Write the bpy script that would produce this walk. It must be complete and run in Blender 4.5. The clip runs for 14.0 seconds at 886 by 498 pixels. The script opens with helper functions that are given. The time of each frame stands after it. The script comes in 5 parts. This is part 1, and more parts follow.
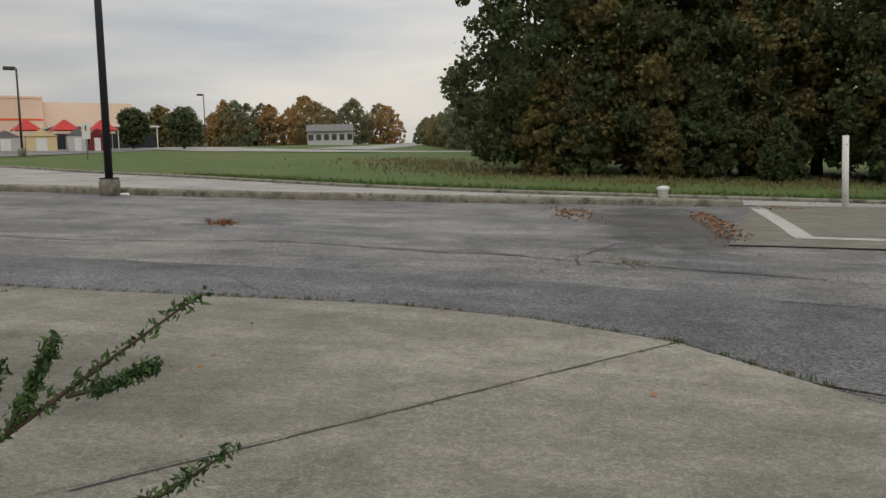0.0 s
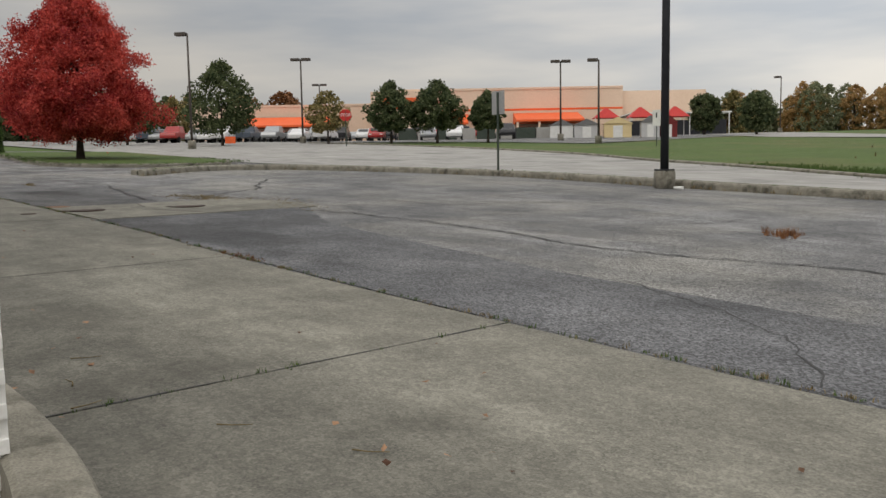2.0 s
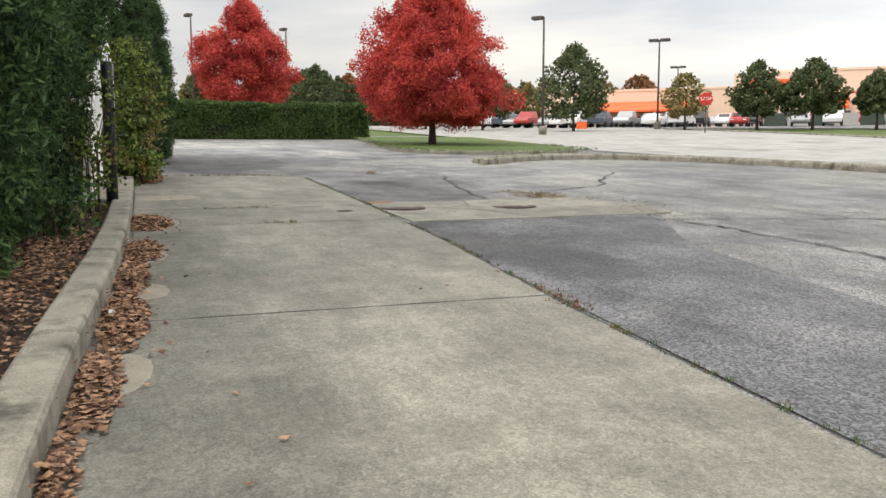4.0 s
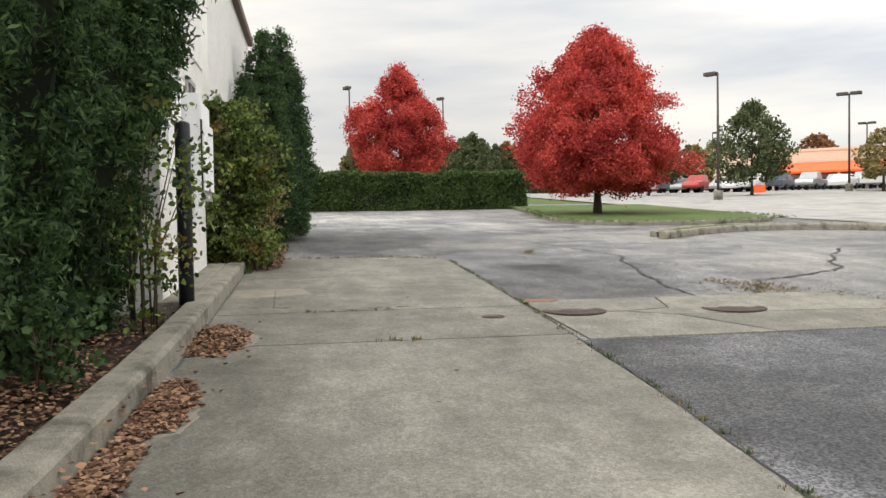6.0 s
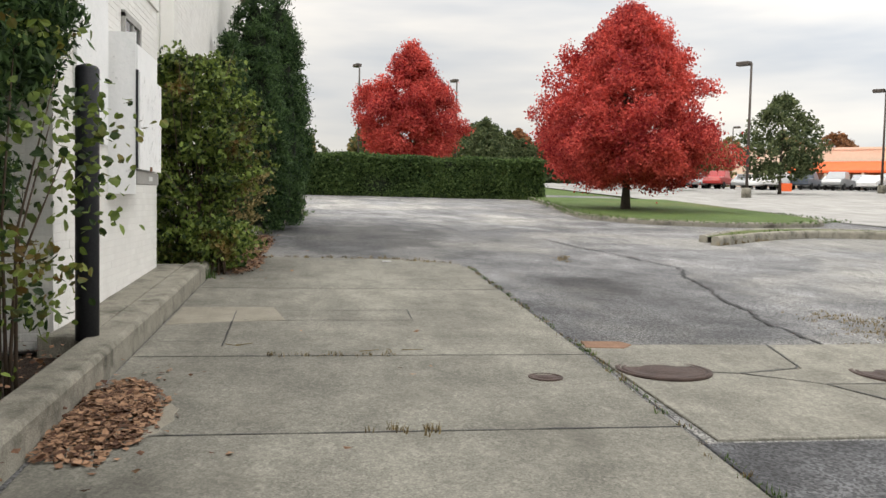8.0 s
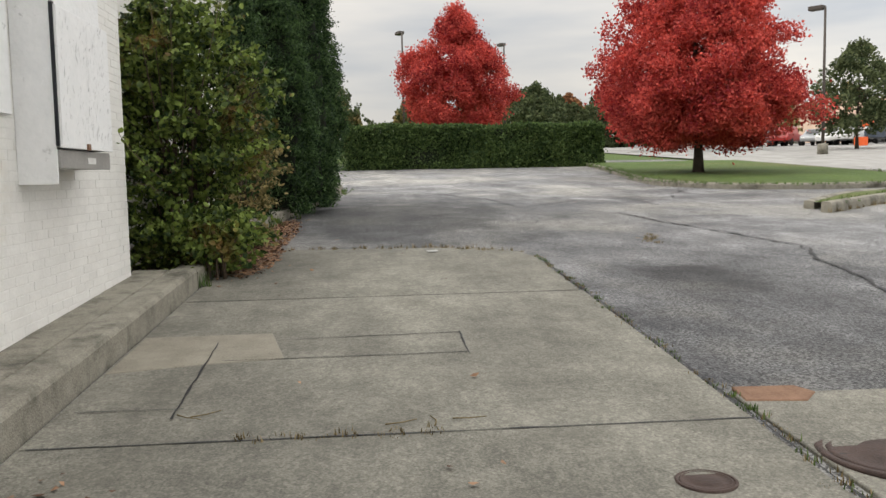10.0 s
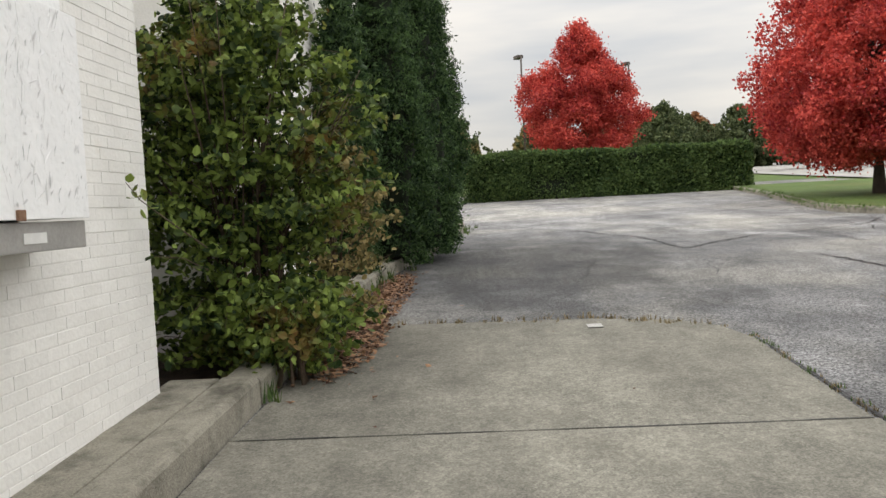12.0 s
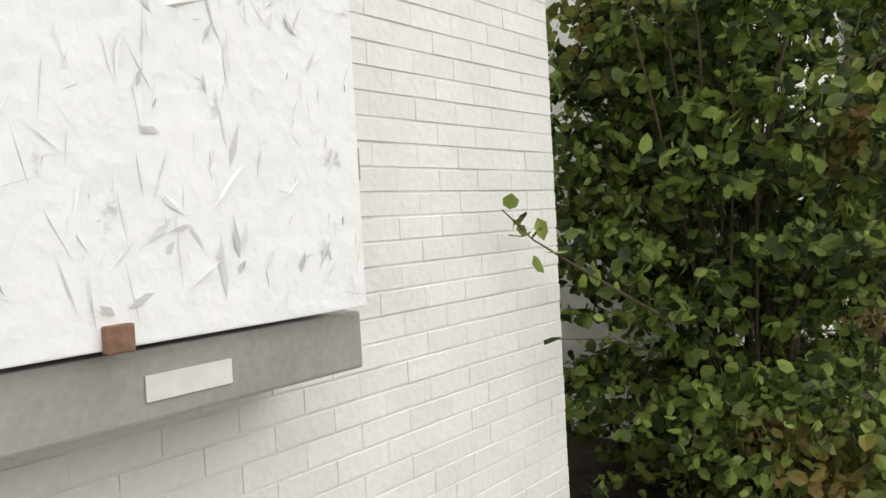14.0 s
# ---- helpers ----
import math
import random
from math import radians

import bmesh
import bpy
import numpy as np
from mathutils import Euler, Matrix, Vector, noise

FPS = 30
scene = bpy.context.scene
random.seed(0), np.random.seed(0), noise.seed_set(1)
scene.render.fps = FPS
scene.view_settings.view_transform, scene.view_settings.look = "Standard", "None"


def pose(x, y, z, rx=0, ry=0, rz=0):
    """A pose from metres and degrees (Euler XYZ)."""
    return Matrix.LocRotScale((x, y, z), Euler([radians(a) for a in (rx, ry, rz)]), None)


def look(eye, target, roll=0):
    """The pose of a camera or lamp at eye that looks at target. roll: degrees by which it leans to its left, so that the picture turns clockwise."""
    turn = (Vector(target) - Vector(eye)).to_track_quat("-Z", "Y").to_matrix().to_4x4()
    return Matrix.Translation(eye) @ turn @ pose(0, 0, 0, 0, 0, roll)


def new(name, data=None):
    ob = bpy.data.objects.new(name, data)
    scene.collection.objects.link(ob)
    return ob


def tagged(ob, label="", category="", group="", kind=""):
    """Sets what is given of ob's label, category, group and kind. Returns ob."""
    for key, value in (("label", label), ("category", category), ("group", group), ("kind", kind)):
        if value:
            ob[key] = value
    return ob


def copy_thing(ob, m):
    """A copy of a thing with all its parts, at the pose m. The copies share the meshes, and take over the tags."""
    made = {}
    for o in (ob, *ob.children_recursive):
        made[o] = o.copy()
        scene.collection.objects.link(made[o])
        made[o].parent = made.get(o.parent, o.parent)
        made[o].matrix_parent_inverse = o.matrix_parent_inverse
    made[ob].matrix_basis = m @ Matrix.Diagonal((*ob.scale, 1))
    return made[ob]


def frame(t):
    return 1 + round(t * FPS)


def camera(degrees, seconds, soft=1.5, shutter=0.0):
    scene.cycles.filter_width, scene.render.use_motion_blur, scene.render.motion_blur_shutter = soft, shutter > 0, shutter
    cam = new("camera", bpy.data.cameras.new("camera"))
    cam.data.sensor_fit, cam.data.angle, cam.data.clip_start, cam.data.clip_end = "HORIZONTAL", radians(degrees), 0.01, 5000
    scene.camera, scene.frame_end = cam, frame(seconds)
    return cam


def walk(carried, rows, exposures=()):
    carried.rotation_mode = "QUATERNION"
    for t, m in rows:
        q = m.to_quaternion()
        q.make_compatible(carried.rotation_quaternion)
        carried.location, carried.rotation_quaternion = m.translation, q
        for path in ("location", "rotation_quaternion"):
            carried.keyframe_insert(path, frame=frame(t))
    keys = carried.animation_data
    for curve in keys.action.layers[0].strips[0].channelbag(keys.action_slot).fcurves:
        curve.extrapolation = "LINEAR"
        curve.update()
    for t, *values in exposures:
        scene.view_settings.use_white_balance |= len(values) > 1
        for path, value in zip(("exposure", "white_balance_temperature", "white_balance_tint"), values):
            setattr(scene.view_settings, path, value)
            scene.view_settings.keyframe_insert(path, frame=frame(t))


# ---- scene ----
cam = camera(55.1, 14.0)
PATH = [
    (0, (0.901, 1.117, 1.314), (0.552, 3.075, 1.101), 0.9),
    (0.5, (0.93, 1.753, 1.374), (0.196, 3.6, 1.148), 1.2),
    (1, (0.673, 2.421, 1.415), (-0.388, 4.104, 1.205), 0.7),
    (1.5, (0.363, 3.1, 1.417), (-0.921, 4.614, 1.172), 1.5),
    (2, (-0.157, 3.676, 1.437), (-1.61, 5.025, 1.171), 0.7),
    (2.5, (-0.716, 4.248, 1.449), (-2.277, 5.466, 1.167), -0.5),
    (3, (-1.364, 4.68, 1.442), (-3.054, 5.689, 1.086), -0.7),
    (3.5, (-2.017, 5.072, 1.464), (-3.786, 5.939, 1.116), -0.3),
    (4, (-2.744, 5.366, 1.493), (-4.606, 6.029, 1.182), 0.7),
    (6.5, (-7.319, 6.456, 1.51), (-9.294, 6.729, 1.356), 0.0),
    (7, (-8.123, 6.507, 1.527), (-10.1, 6.763, 1.355), 1.2),
    (7.5, (-8.919, 6.559, 1.534), (-10.889, 6.853, 1.353), 1.9),
    (10, (-12.313, 6.945, 1.458), (-14.289, 7.117, 1.199), -0.9),
    (10.5, (-13.106, 6.93, 1.453), (-15.086, 7.013, 1.181), -1.0),
    (11, (-13.845, 6.932, 1.49), (-15.83, 6.927, 1.241), -1.7),
    (11.5, (-14.59, 6.862, 1.538), (-16.581, 6.792, 1.355), -0.9),
    (12, (-15.333, 6.81, 1.521), (-17.322, 6.702, 1.336), -3.1),
    (12.5, (-16.01, 6.701, 1.556), (-17.991, 6.503, 1.36), -3.1),
    (13, (-16.701, 6.577, 1.569), (-18.659, 6.223, 1.376), -3.1),
    (13.5, (-17.327, 6.426, 1.619), (-19.18, 5.696, 1.439), -2.1),
    (14, (-17.831, 6.165, 1.622), (-19.443, 4.989, 1.485), -4.5),
]

SLOPE = 0.042  # the whole site climbs gently to the west


def smooth(a, b, v):
    k = min(1.0, max(0.0, (v - a) / (b - a)))
    return k * k * (3 - 2 * k)


def gz(x, y):
    """Height of the terrain."""
    west = -x if x > -150 else 150 + (-x - 150) * 0.1
    if x > 60:
        west = -60 - (x - 60) * 0.1
    rise = 0.026 * max(0.0, min(y, 260) - 28) * smooth(-128, -50, x)
    bump = 0.1 * smooth(10, 20, y) * smooth(-28, -16, x)
    return SLOPE * west + rise + bump


LEVEL = Matrix.Rotation(math.atan(SLOPE), 4, "Y")


def seat(eye, target, roll):
    m = LEVEL @ look((0, 0, 0), Vector(target) - Vector(eye), roll)
    return Matrix.Translation((eye[0], eye[1], eye[2] - SLOPE * eye[0])) @ m


EXPOSURES = [(0, -0.68), (1.5, -0.55), (2.5, -0.42), (3.0, -0.18), (3.6, 0.33), (4.2, 0.48), (6.5, 0.47), (7.5, 0.47), (10, 0.26), (11, 0.31), (12, 0.39), (12.5, 0.56), (13.2, 0.66), (14, 0.68)]
walk(cam, [(t, seat(eye, target, roll)) for t, eye, target, roll in PATH], [(t, stops, 7100, 10) for t, stops in EXPOSURES])

# ---- light ----
world = bpy.data.worlds.new("overcast")
scene.world = world
world.use_nodes = True
wn, wl = world.node_tree.nodes, world.node_tree.links
wn.clear()
w_out, w_bg = wn.new("ShaderNodeOutputWorld"), wn.new("ShaderNodeBackground")
sky = wn.new("ShaderNodeTexSky")
sky.sky_type, sky.sun_disc = "NISHITA", False
sky.sun_elevation, sky.sun_rotation = radians(38), radians(200)
w_co, w_map, w_noise = wn.new("ShaderNodeTexCoord"), wn.new("ShaderNodeMapping"), wn.new("ShaderNodeTexNoise")
w_map.inputs["Scale"].default_value = (1.2, 1.2, 7.0)
w_noise.inputs["Scale"].default_value, w_noise.inputs["Detail"].default_value = 1.7, 5
w_ramp = wn.new("ShaderNodeValToRGB")
w_ramp.color_ramp.elements[0].position, w_ramp.color_ramp.elements[0].color = 0.34, (5.2, 5.7, 6.5, 1)
w_ramp.color_ramp.elements[1].position, w_ramp.color_ramp.elements[1].color = 0.62, (8.7, 8.6, 8.5, 1)
w_mix = wn.new("ShaderNodeMix")
w_mix.data_type = "RGBA"
w_mix.inputs[0].default_value = 0.9
wl.new(w_co.outputs["Generated"], w_map.inputs["Vector"])
wl.new(w_map.outputs[0], w_noise.inputs["Vector"])
wl.new(w_noise.outputs["Fac"], w_ramp.inputs["Fac"])
wl.new(sky.outputs[0], w_mix.inputs[6])
wl.new(w_ramp.outputs[0], w_mix.inputs[7])
# an overcast sky is brighter towards the zenith
w_sep, w_gain, w_scale = wn.new("ShaderNodeSeparateXYZ"), wn.new("ShaderNodeMapRange"), wn.new("ShaderNodeVectorMath")
wl.new(w_co.outputs["Generated"], w_sep.inputs[0])
wl.new(w_sep.outputs["Z"], w_gain.inputs["Value"])
w_gain.inputs["To Min"].default_value, w_gain.inputs["To Max"].default_value = 0.98, 2.25
w_scale.operation = "SCALE"
wl.new(w_mix.outputs[2], w_scale.inputs[0])
w_side, w_both = wn.new("ShaderNodeMapRange"), wn.new("ShaderNodeMath")  # western sky dimmed to offset the higher exposures used when facing it
w_side.inputs["From Min"].default_value, w_side.inputs["From Max"].default_value = -1.0, -0.4
w_side.inputs["To Min"].default_value, w_side.inputs["To Max"].default_value = 0.7, 1.24
wl.new(w_sep.outputs["X"], w_side.inputs["Value"])
w_both.operation = "MULTIPLY"
wl.new(w_gain.outputs[0], w_both.inputs[0])
wl.new(w_side.outputs[0], w_both.inputs[1])
wl.new(w_both.outputs[0], w_scale.inputs["Scale"])
wl.new(w_scale.outputs[0], w_bg.inputs["Color"])
w_bg.inputs["Strength"].default_value = 0.1
wl.new(w_bg.outputs[0], w_out.inputs[0])
sun = new("sun", bpy.data.lights.new("sun", "SUN"))
sun.data.energy, sun.data.angle, sun.data.color = 0.6, radians(25), (1, 0.96, 0.9)
sun.matrix_world = pose(0, 0, 60, 52, 0, 20)


# ---- materials ----
def material(name, low, high, rough=0.8, scale=6.0, fine=60.0, bump=0.3, metal=0.0, island=0.0, obj=0.0, stain=None, stain_at=(0.55, 0.7), stain_scale=0.5, spec=0.3, trans=0.0, dist=0.01, grain=0.45, streak=0.0, edge=0.2, octaves=6, zones=(), pebble=0.0, stones=(0.42, 1.75)):
    """Two scales of variation between two colours, optional stains, a random shift for each island or each object, and relief."""
    m = bpy.data.materials.new(name)
    m.use_nodes = True
    n, l = m.node_tree.nodes, m.node_tree.links
    b = n["Principled BSDF"]
    b.inputs["Roughness"].default_value, b.inputs["Metallic"].default_value = rough, metal
    b.inputs["Specular IOR Level"].default_value = spec
    co = n.new("ShaderNodeTexCoord")
    geo = n.new("ShaderNodeNewGeometry")
    n1, n2 = n.new("ShaderNodeTexNoise"), n.new("ShaderNodeTexNoise")
    n1.inputs["Scale"].default_value, n1.inputs["Detail"].default_value, n1.inputs["Roughness"].default_value = scale, octaves, 0.5 if octaves < 8 else 0.72
    n2.inputs["Scale"].default_value, n2.inputs["Detail"].default_value = fine, 3
    for t in (n1, n2):
        l.new(geo.outputs["Position"], t.inputs["Vector"])
    add = n.new("ShaderNodeMath")
    add.operation = "MULTIPLY_ADD"
    add.inputs[1].default_value = grain
    l.new(n2.outputs["Fac"], add.inputs[0])
    sc = n.new("ShaderNodeMath")
    sc.operation = "MULTIPLY"
    sc.inputs[1].default_value = 1 - grain
    l.new(n1.outputs["Fac"], sc.inputs[0])
    l.new(sc.outputs[0], add.inputs[2])
    fac = add.outputs[0]
    for amount, source in ((island, geo.outputs["Random Per Island"]), (obj, None)):
        if amount:
            if source is None:
                source = n.new("ShaderNodeObjectInfo").outputs["Random"]
            ma = n.new("ShaderNodeMath")
            ma.operation = "MULTIPLY_ADD"
            ma.inputs[1].default_value = amount
            l.new(source, ma.inputs[0])
            sub = n.new("ShaderNodeMath")
            sub.operation = "SUBTRACT"
            sub.inputs[1].default_value = amount / 2
            l.new(fac, sub.inputs[0])
            l.new(sub.outputs[0], ma.inputs[2])
            fac = ma.outputs[0]
    ramp = n.new("ShaderNodeValToRGB")
    ramp.color_ramp.elements[0].position, ramp.color_ramp.elements[0].color = 0.5 - edge, (*low, 1)
    ramp.color_ramp.elements[1].position, ramp.color_ramp.elements[1].color = 0.5 + edge, (*high, 1)
    l.new(fac, ramp.inputs["Fac"])
    col = ramp.outputs[0]
    if stain:
        n3, r3, mx = n.new("ShaderNodeTexNoise"), n.new("ShaderNodeMapRange"), n.new("ShaderNodeMix")
        n3.inputs["Scale"].default_value, n3.inputs["Detail"].default_value = stain_scale, 6
        n3.inputs["Roughness"].default_value = 0.65
        l.new(geo.outputs["Position"], n3.inputs["Vector"])
        r3.inputs["From Min"].default_value, r3.inputs["From Max"].default_value = stain_at
        l.new(n3.outputs["Fac"], r3.inputs["Value"])
        mx.data_type = "RGBA"
        l.new(r3.outputs[0], mx.inputs[0])
        l.new(col, mx.inputs[6])
        mx.inputs[7].default_value = (*stain, 1)
        col = mx.outputs[2]
    if streak:  # tyre polish and weather streaks along the way of travel
        mp, n4, r4, m4 = n.new("ShaderNodeMapping"), n.new("ShaderNodeTexNoise"), n.new("ShaderNodeMapRange"), n.new("ShaderNodeMix")
        mp.inputs["Scale"].default_value = (0.5, 2.2, 1)
        l.new(geo.outputs["Position"], mp.inputs["Vector"])
        l.new(mp.outputs[0], n4.inputs["Vector"])
        n4.inputs["Scale"].default_value, n4.inputs["Detail"].default_value, n4.inputs["Roughness"].default_value = 0.9, 8, 0.7
        r4.inputs["From Min"].default_value, r4.inputs["From Max"].default_value = 0.35, 0.65
        r4.inputs["To Min"].default_value, r4.inputs["To Max"].default_value = 1 - streak, 1 + streak
        l.new(n4.outputs["Fac"], r4.inputs["Value"])
        m4.data_type, m4.blend_type = "RGBA", "MULTIPLY"
        m4.inputs[0].default_value = 1
        l.new(col, m4.inputs[6])
        l.new(r4.outputs[0], m4.inputs[7])
        col = m4.outputs[2]
    height = n2.outputs["Fac"]
    if pebble:  # exposed aggregate: pale and dark stones in a dark binder
        vor, sep, r5, m5 = n.new("ShaderNodeTexVoronoi"), n.new("ShaderNodeSeparateColor"), n.new("ShaderNodeMapRange"), n.new("ShaderNodeMix")
        vor.inputs["Scale"].default_value = pebble
        l.new(geo.outputs["Position"], vor.inputs["Vector"])
        l.new(vor.outputs["Color"], sep.inputs[0])
        r5.inputs["From Min"].default_value, r5.inputs["From Max"].default_value = 0.15, 0.95
        r5.inputs["To Min"].default_value, r5.inputs["To Max"].default_value = stones
        l.new(sep.outputs[0], r5.inputs["Value"])
        m5.data_type, m5.blend_type = "RGBA", "MULTIPLY"
        m5.inputs[0].default_value = 1
        l.new(col, m5.inputs[6])
        l.new(r5.outputs[0], m5.inputs[7])
        col = m5.outputs[2]
        height = sep.outputs[0]
    if zones:  # worn, oiled, grimy and plainly toned areas with ragged edges: centre, reach, strength
        nz = n.new("ShaderNodeTexNoise")
        nz.inputs["Scale"].default_value, nz.inputs["Detail"].default_value, nz.inputs["Roughness"].default_value = 0.9, 8, 0.62
        l.new(geo.outputs["Position"], nz.inputs["Vector"])
        for cx, cy, rx, ry, gain in zones:
            mp, ln, ad, rz, mz = n.new("ShaderNodeMapping"), n.new("ShaderNodeVectorMath"), n.new("ShaderNodeMath"), n.new("ShaderNodeMapRange"), n.new("ShaderNodeMix")
            mp.inputs["Scale"].default_value = (1 / rx, 1 / ry, 0)
            mp.inputs["Location"].default_value = (-cx / rx, -cy / ry, 0)
            l.new(geo.outputs["Position"], mp.inputs["Vector"])
            ln.operation = "LENGTH"
            l.new(mp.outputs[0], ln.inputs[0])
            ad.operation = "MULTIPLY_ADD"
            ad.inputs[1].default_value = 2.2
            l.new(nz.outputs["Fac"], ad.inputs[0])
            l.new(ln.outputs["Value"], ad.inputs[2])
            rz.interpolation_type = "SMOOTHSTEP"
            rz.inputs["From Min"].default_value, rz.inputs["From Max"].default_value = 1.6, 2.3
            rz.inputs["To Min"].default_value, rz.inputs["To Max"].default_value = gain, 1.0
            l.new(ad.outputs[0], rz.inputs["Value"])
            mz.data_type, mz.blend_type = "RGBA", "MULTIPLY"
            mz.inputs[0].default_value = 1
            l.new(col, mz.inputs[6])
            l.new(rz.outputs[0], mz.inputs[7])
            col = mz.outputs[2]
    l.new(col, b.inputs["Base Color"])
    if bump:
        bp = n.new("ShaderNodeBump")
        bp.inputs["Strength"].default_value, bp.inputs["Distance"].default_value = bump, dist
        l.new(height, bp.inputs["Height"])
        l.new(bp.outputs[0], b.inputs["Normal"])
    if trans:
        out = n["Material Output"]
        tr, ms = n.new("ShaderNodeBsdfTranslucent"), n.new("ShaderNodeMixShader")
        l.new(col, tr.inputs["Color"])
        ms.inputs[0].default_value = trans
        l.new(b.outputs[0], ms.inputs[1])
        l.new(tr.outputs[0], ms.inputs[2])
        l.new(ms.outputs[0], out.inputs["Surface"])
    return m


LOT_ZONES = ((-28.5, 7.5, 5.2, 2.4, 0.5), (-20.9, 10.4, 0.95, 0.55, 0.42), (-41, 10, 9, 8, 1.6), (-18.8, 10.2, 3.6, 1.5, 0.68), (-4, 17.5, 8, 3.2, 1.2), (-26, 15, 7, 3.5, 1.3), (2.2, 19, 1.6, 6, 0.42), (-8, 12.9, 5, 0.5, 1.3))
ASPHALT = material("asphalt", (0.06, 0.061, 0.064), (0.2, 0.2, 0.2), 0.75, 0.8, 60, 0.8, stain=(0.2, 0.195, 0.18), stain_at=(0.46, 0.62), stain_scale=0.3, dist=0.006, grain=0.2, streak=0.22, edge=0.15, octaves=12, zones=LOT_ZONES, pebble=70)
DARKASPHALT = material("sealed_asphalt", (0.05, 0.051, 0.055), (0.14, 0.142, 0.148), 0.7, 0.9, 60, 0.9, dist=0.008, grain=0.2, streak=0.15, edge=0.16, octaves=12, stain=(0.16, 0.16, 0.162), stain_at=(0.5, 0.72), stain_scale=0.5, zones=((-11.6, 9.4, 3.2, 0.9, 0.55), (-12.4, 11, 1.3, 1.2, 0.75), (-3, 9.2, 3.5, 0.8, 1.25)), pebble=62)
TAR = material("tar", (0.012, 0.012, 0.013), (0.03, 0.03, 0.03), 0.6, 9, 60, 0.3)
# areas by the kerb are set darker, some along the lane lighter
LANE_ZONES = ((-9.5, 5.3, 5.5, 1.1, 0.72), (-17.8, 5.9, 2.3, 0.9, 0.8), (-21.9, 5.6, 1.6, 0.8, 0.72), (-3.4, 5.4, 2.6, 1.2, 0.72), (-20.8, 7.4, 2.3, 0.7, 1.2), (-6.5, 7.0, 3.5, 0.6, 1.15), (0.8, 6.6, 1.6, 1.0, 1.2), (2.2, 3.0, 1.4, 2.0, 0.85), (-12.5, 8.2, 2.5, 0.5, 0.88), (-18.4, 8.0, 1.5, 0.5, 0.85))
CONCRETE = material("concrete", (0.12, 0.115, 0.096), (0.27, 0.258, 0.216), 0.85, 1.9, 75, 0.8, stain=(0.125, 0.118, 0.097), stain_at=(0.5, 0.84), stain_scale=1.3, obj=0.08, dist=0.008, grain=0.52, streak=0.16, edge=0.13, octaves=12, zones=LANE_ZONES, pebble=38, stones=(0.85, 1.12))
ROAD = material("road_concrete", (0.24, 0.235, 0.22), (0.38, 0.37, 0.35), 0.85, 0.6, 30, 0.2, stain=(0.17, 0.17, 0.16), stain_scale=0.25, streak=0.2)
KERB = material("kerb_concrete", (0.14, 0.13, 0.105), (0.34, 0.32, 0.265), 0.9, 4, 80, 0.7, stain=(0.075, 0.07, 0.055), stain_at=(0.49, 0.68), stain_scale=2.6, grain=0.45, edge=0.17, octaves=10)
GRASS = material("grass", (0.035, 0.068, 0.016), (0.12, 0.175, 0.045), 0.9, 0.5, 16, 1.0, stain=(0.15, 0.125, 0.055), stain_at=(0.5, 0.75), stain_scale=0.09, dist=0.05, octaves=10)
BLADE = material("grass_blades", (0.04, 0.085, 0.02), (0.12, 0.17, 0.05), 0.8, 2, 30, 0, island=0.5, trans=0.3)
DRY = material("dry_weeds", (0.1, 0.075, 0.035), (0.3, 0.23, 0.12), 0.9, 2, 30, 0, island=0.6, trans=0.2)
MULCH = material("mulch", (0.012, 0.009, 0.007), (0.07, 0.045, 0.032), 0.95, 9, 45, 1.0, dist=0.03)
LITTER = material("leaf_litter", (0.085, 0.042, 0.026), (0.34, 0.2, 0.12), 0.9, 4, 30, 0, island=0.7)
BRICK = material("white_painted_brick", (0.72, 0.71, 0.68), (0.83, 0.82, 0.79), 0.6, 3, 40, 0.35, obj=0.2, island=0.15, stain=(0.66, 0.62, 0.54), stain_at=(0.6, 0.8), stain_scale=1.1)
MORTAR = material("white_painted_mortar", (0.68, 0.67, 0.64), (0.78, 0.77, 0.74), 0.8, 3, 50, 0.3)
BOARD = material("white_painted_strand_board", (0.78, 0.79, 0.79), (0.86, 0.86, 0.86), 0.65, 7, 26, 0.5, stain=(0.6, 0.6, 0.6), stain_at=(0.64, 0.7), stain_scale=9, dist=0.01)
FLAKE = material("peeling_flakes", (0.6, 0.6, 0.6), (0.87, 0.87, 0.87), 0.7, 7, 30, 0.3, island=0.8)
STEEL = material("weathered_steel", (0.3, 0.295, 0.28), (0.42, 0.41, 0.39), 0.5, 5, 60, 0.15, metal=0.25)
DARK = material("dark_painted_metal", (0.012, 0.013, 0.016), (0.03, 0.032, 0.038), 0.5, 3, 50, 0.15)
LAMPGREY = material("lamp_pole_paint", (0.05, 0.04, 0.035), (0.09, 0.075, 0.065), 0.6, 3, 40, 0.1)
ALU = material("bare_sign_back", (0.3, 0.3, 0.3), (0.42, 0.42, 0.42), 0.5, 4, 30, 0.1, metal=0.5)
GREENPOST = material("green_sign_post", (0.03, 0.045, 0.035), (0.06, 0.075, 0.06), 0.6, 4, 30, 0.1)
WHITE = material("white_paint", (0.62, 0.62, 0.6), (0.76, 0.76, 0.74), 0.6, 3, 30, 0.1)
RED = material("red_paint", (0.42, 0.02, 0.02), (0.55, 0.04, 0.03), 0.5, 3, 30, 0.05)
ORANGE = material("orange_canopy", (0.75, 0.11, 0.03), (0.85, 0.16, 0.05), 0.6, 0.5, 6, 0.1)
BEIGE = material("beige_store_wall", (0.68, 0.5, 0.38), (0.78, 0.6, 0.47), 0.85, 0.15, 4, 0.1)
GLASSDARK = material("dark_glazing", (0.02, 0.022, 0.025), (0.05, 0.052, 0.056), 0.15, 1, 10, 0, spec=0.6)
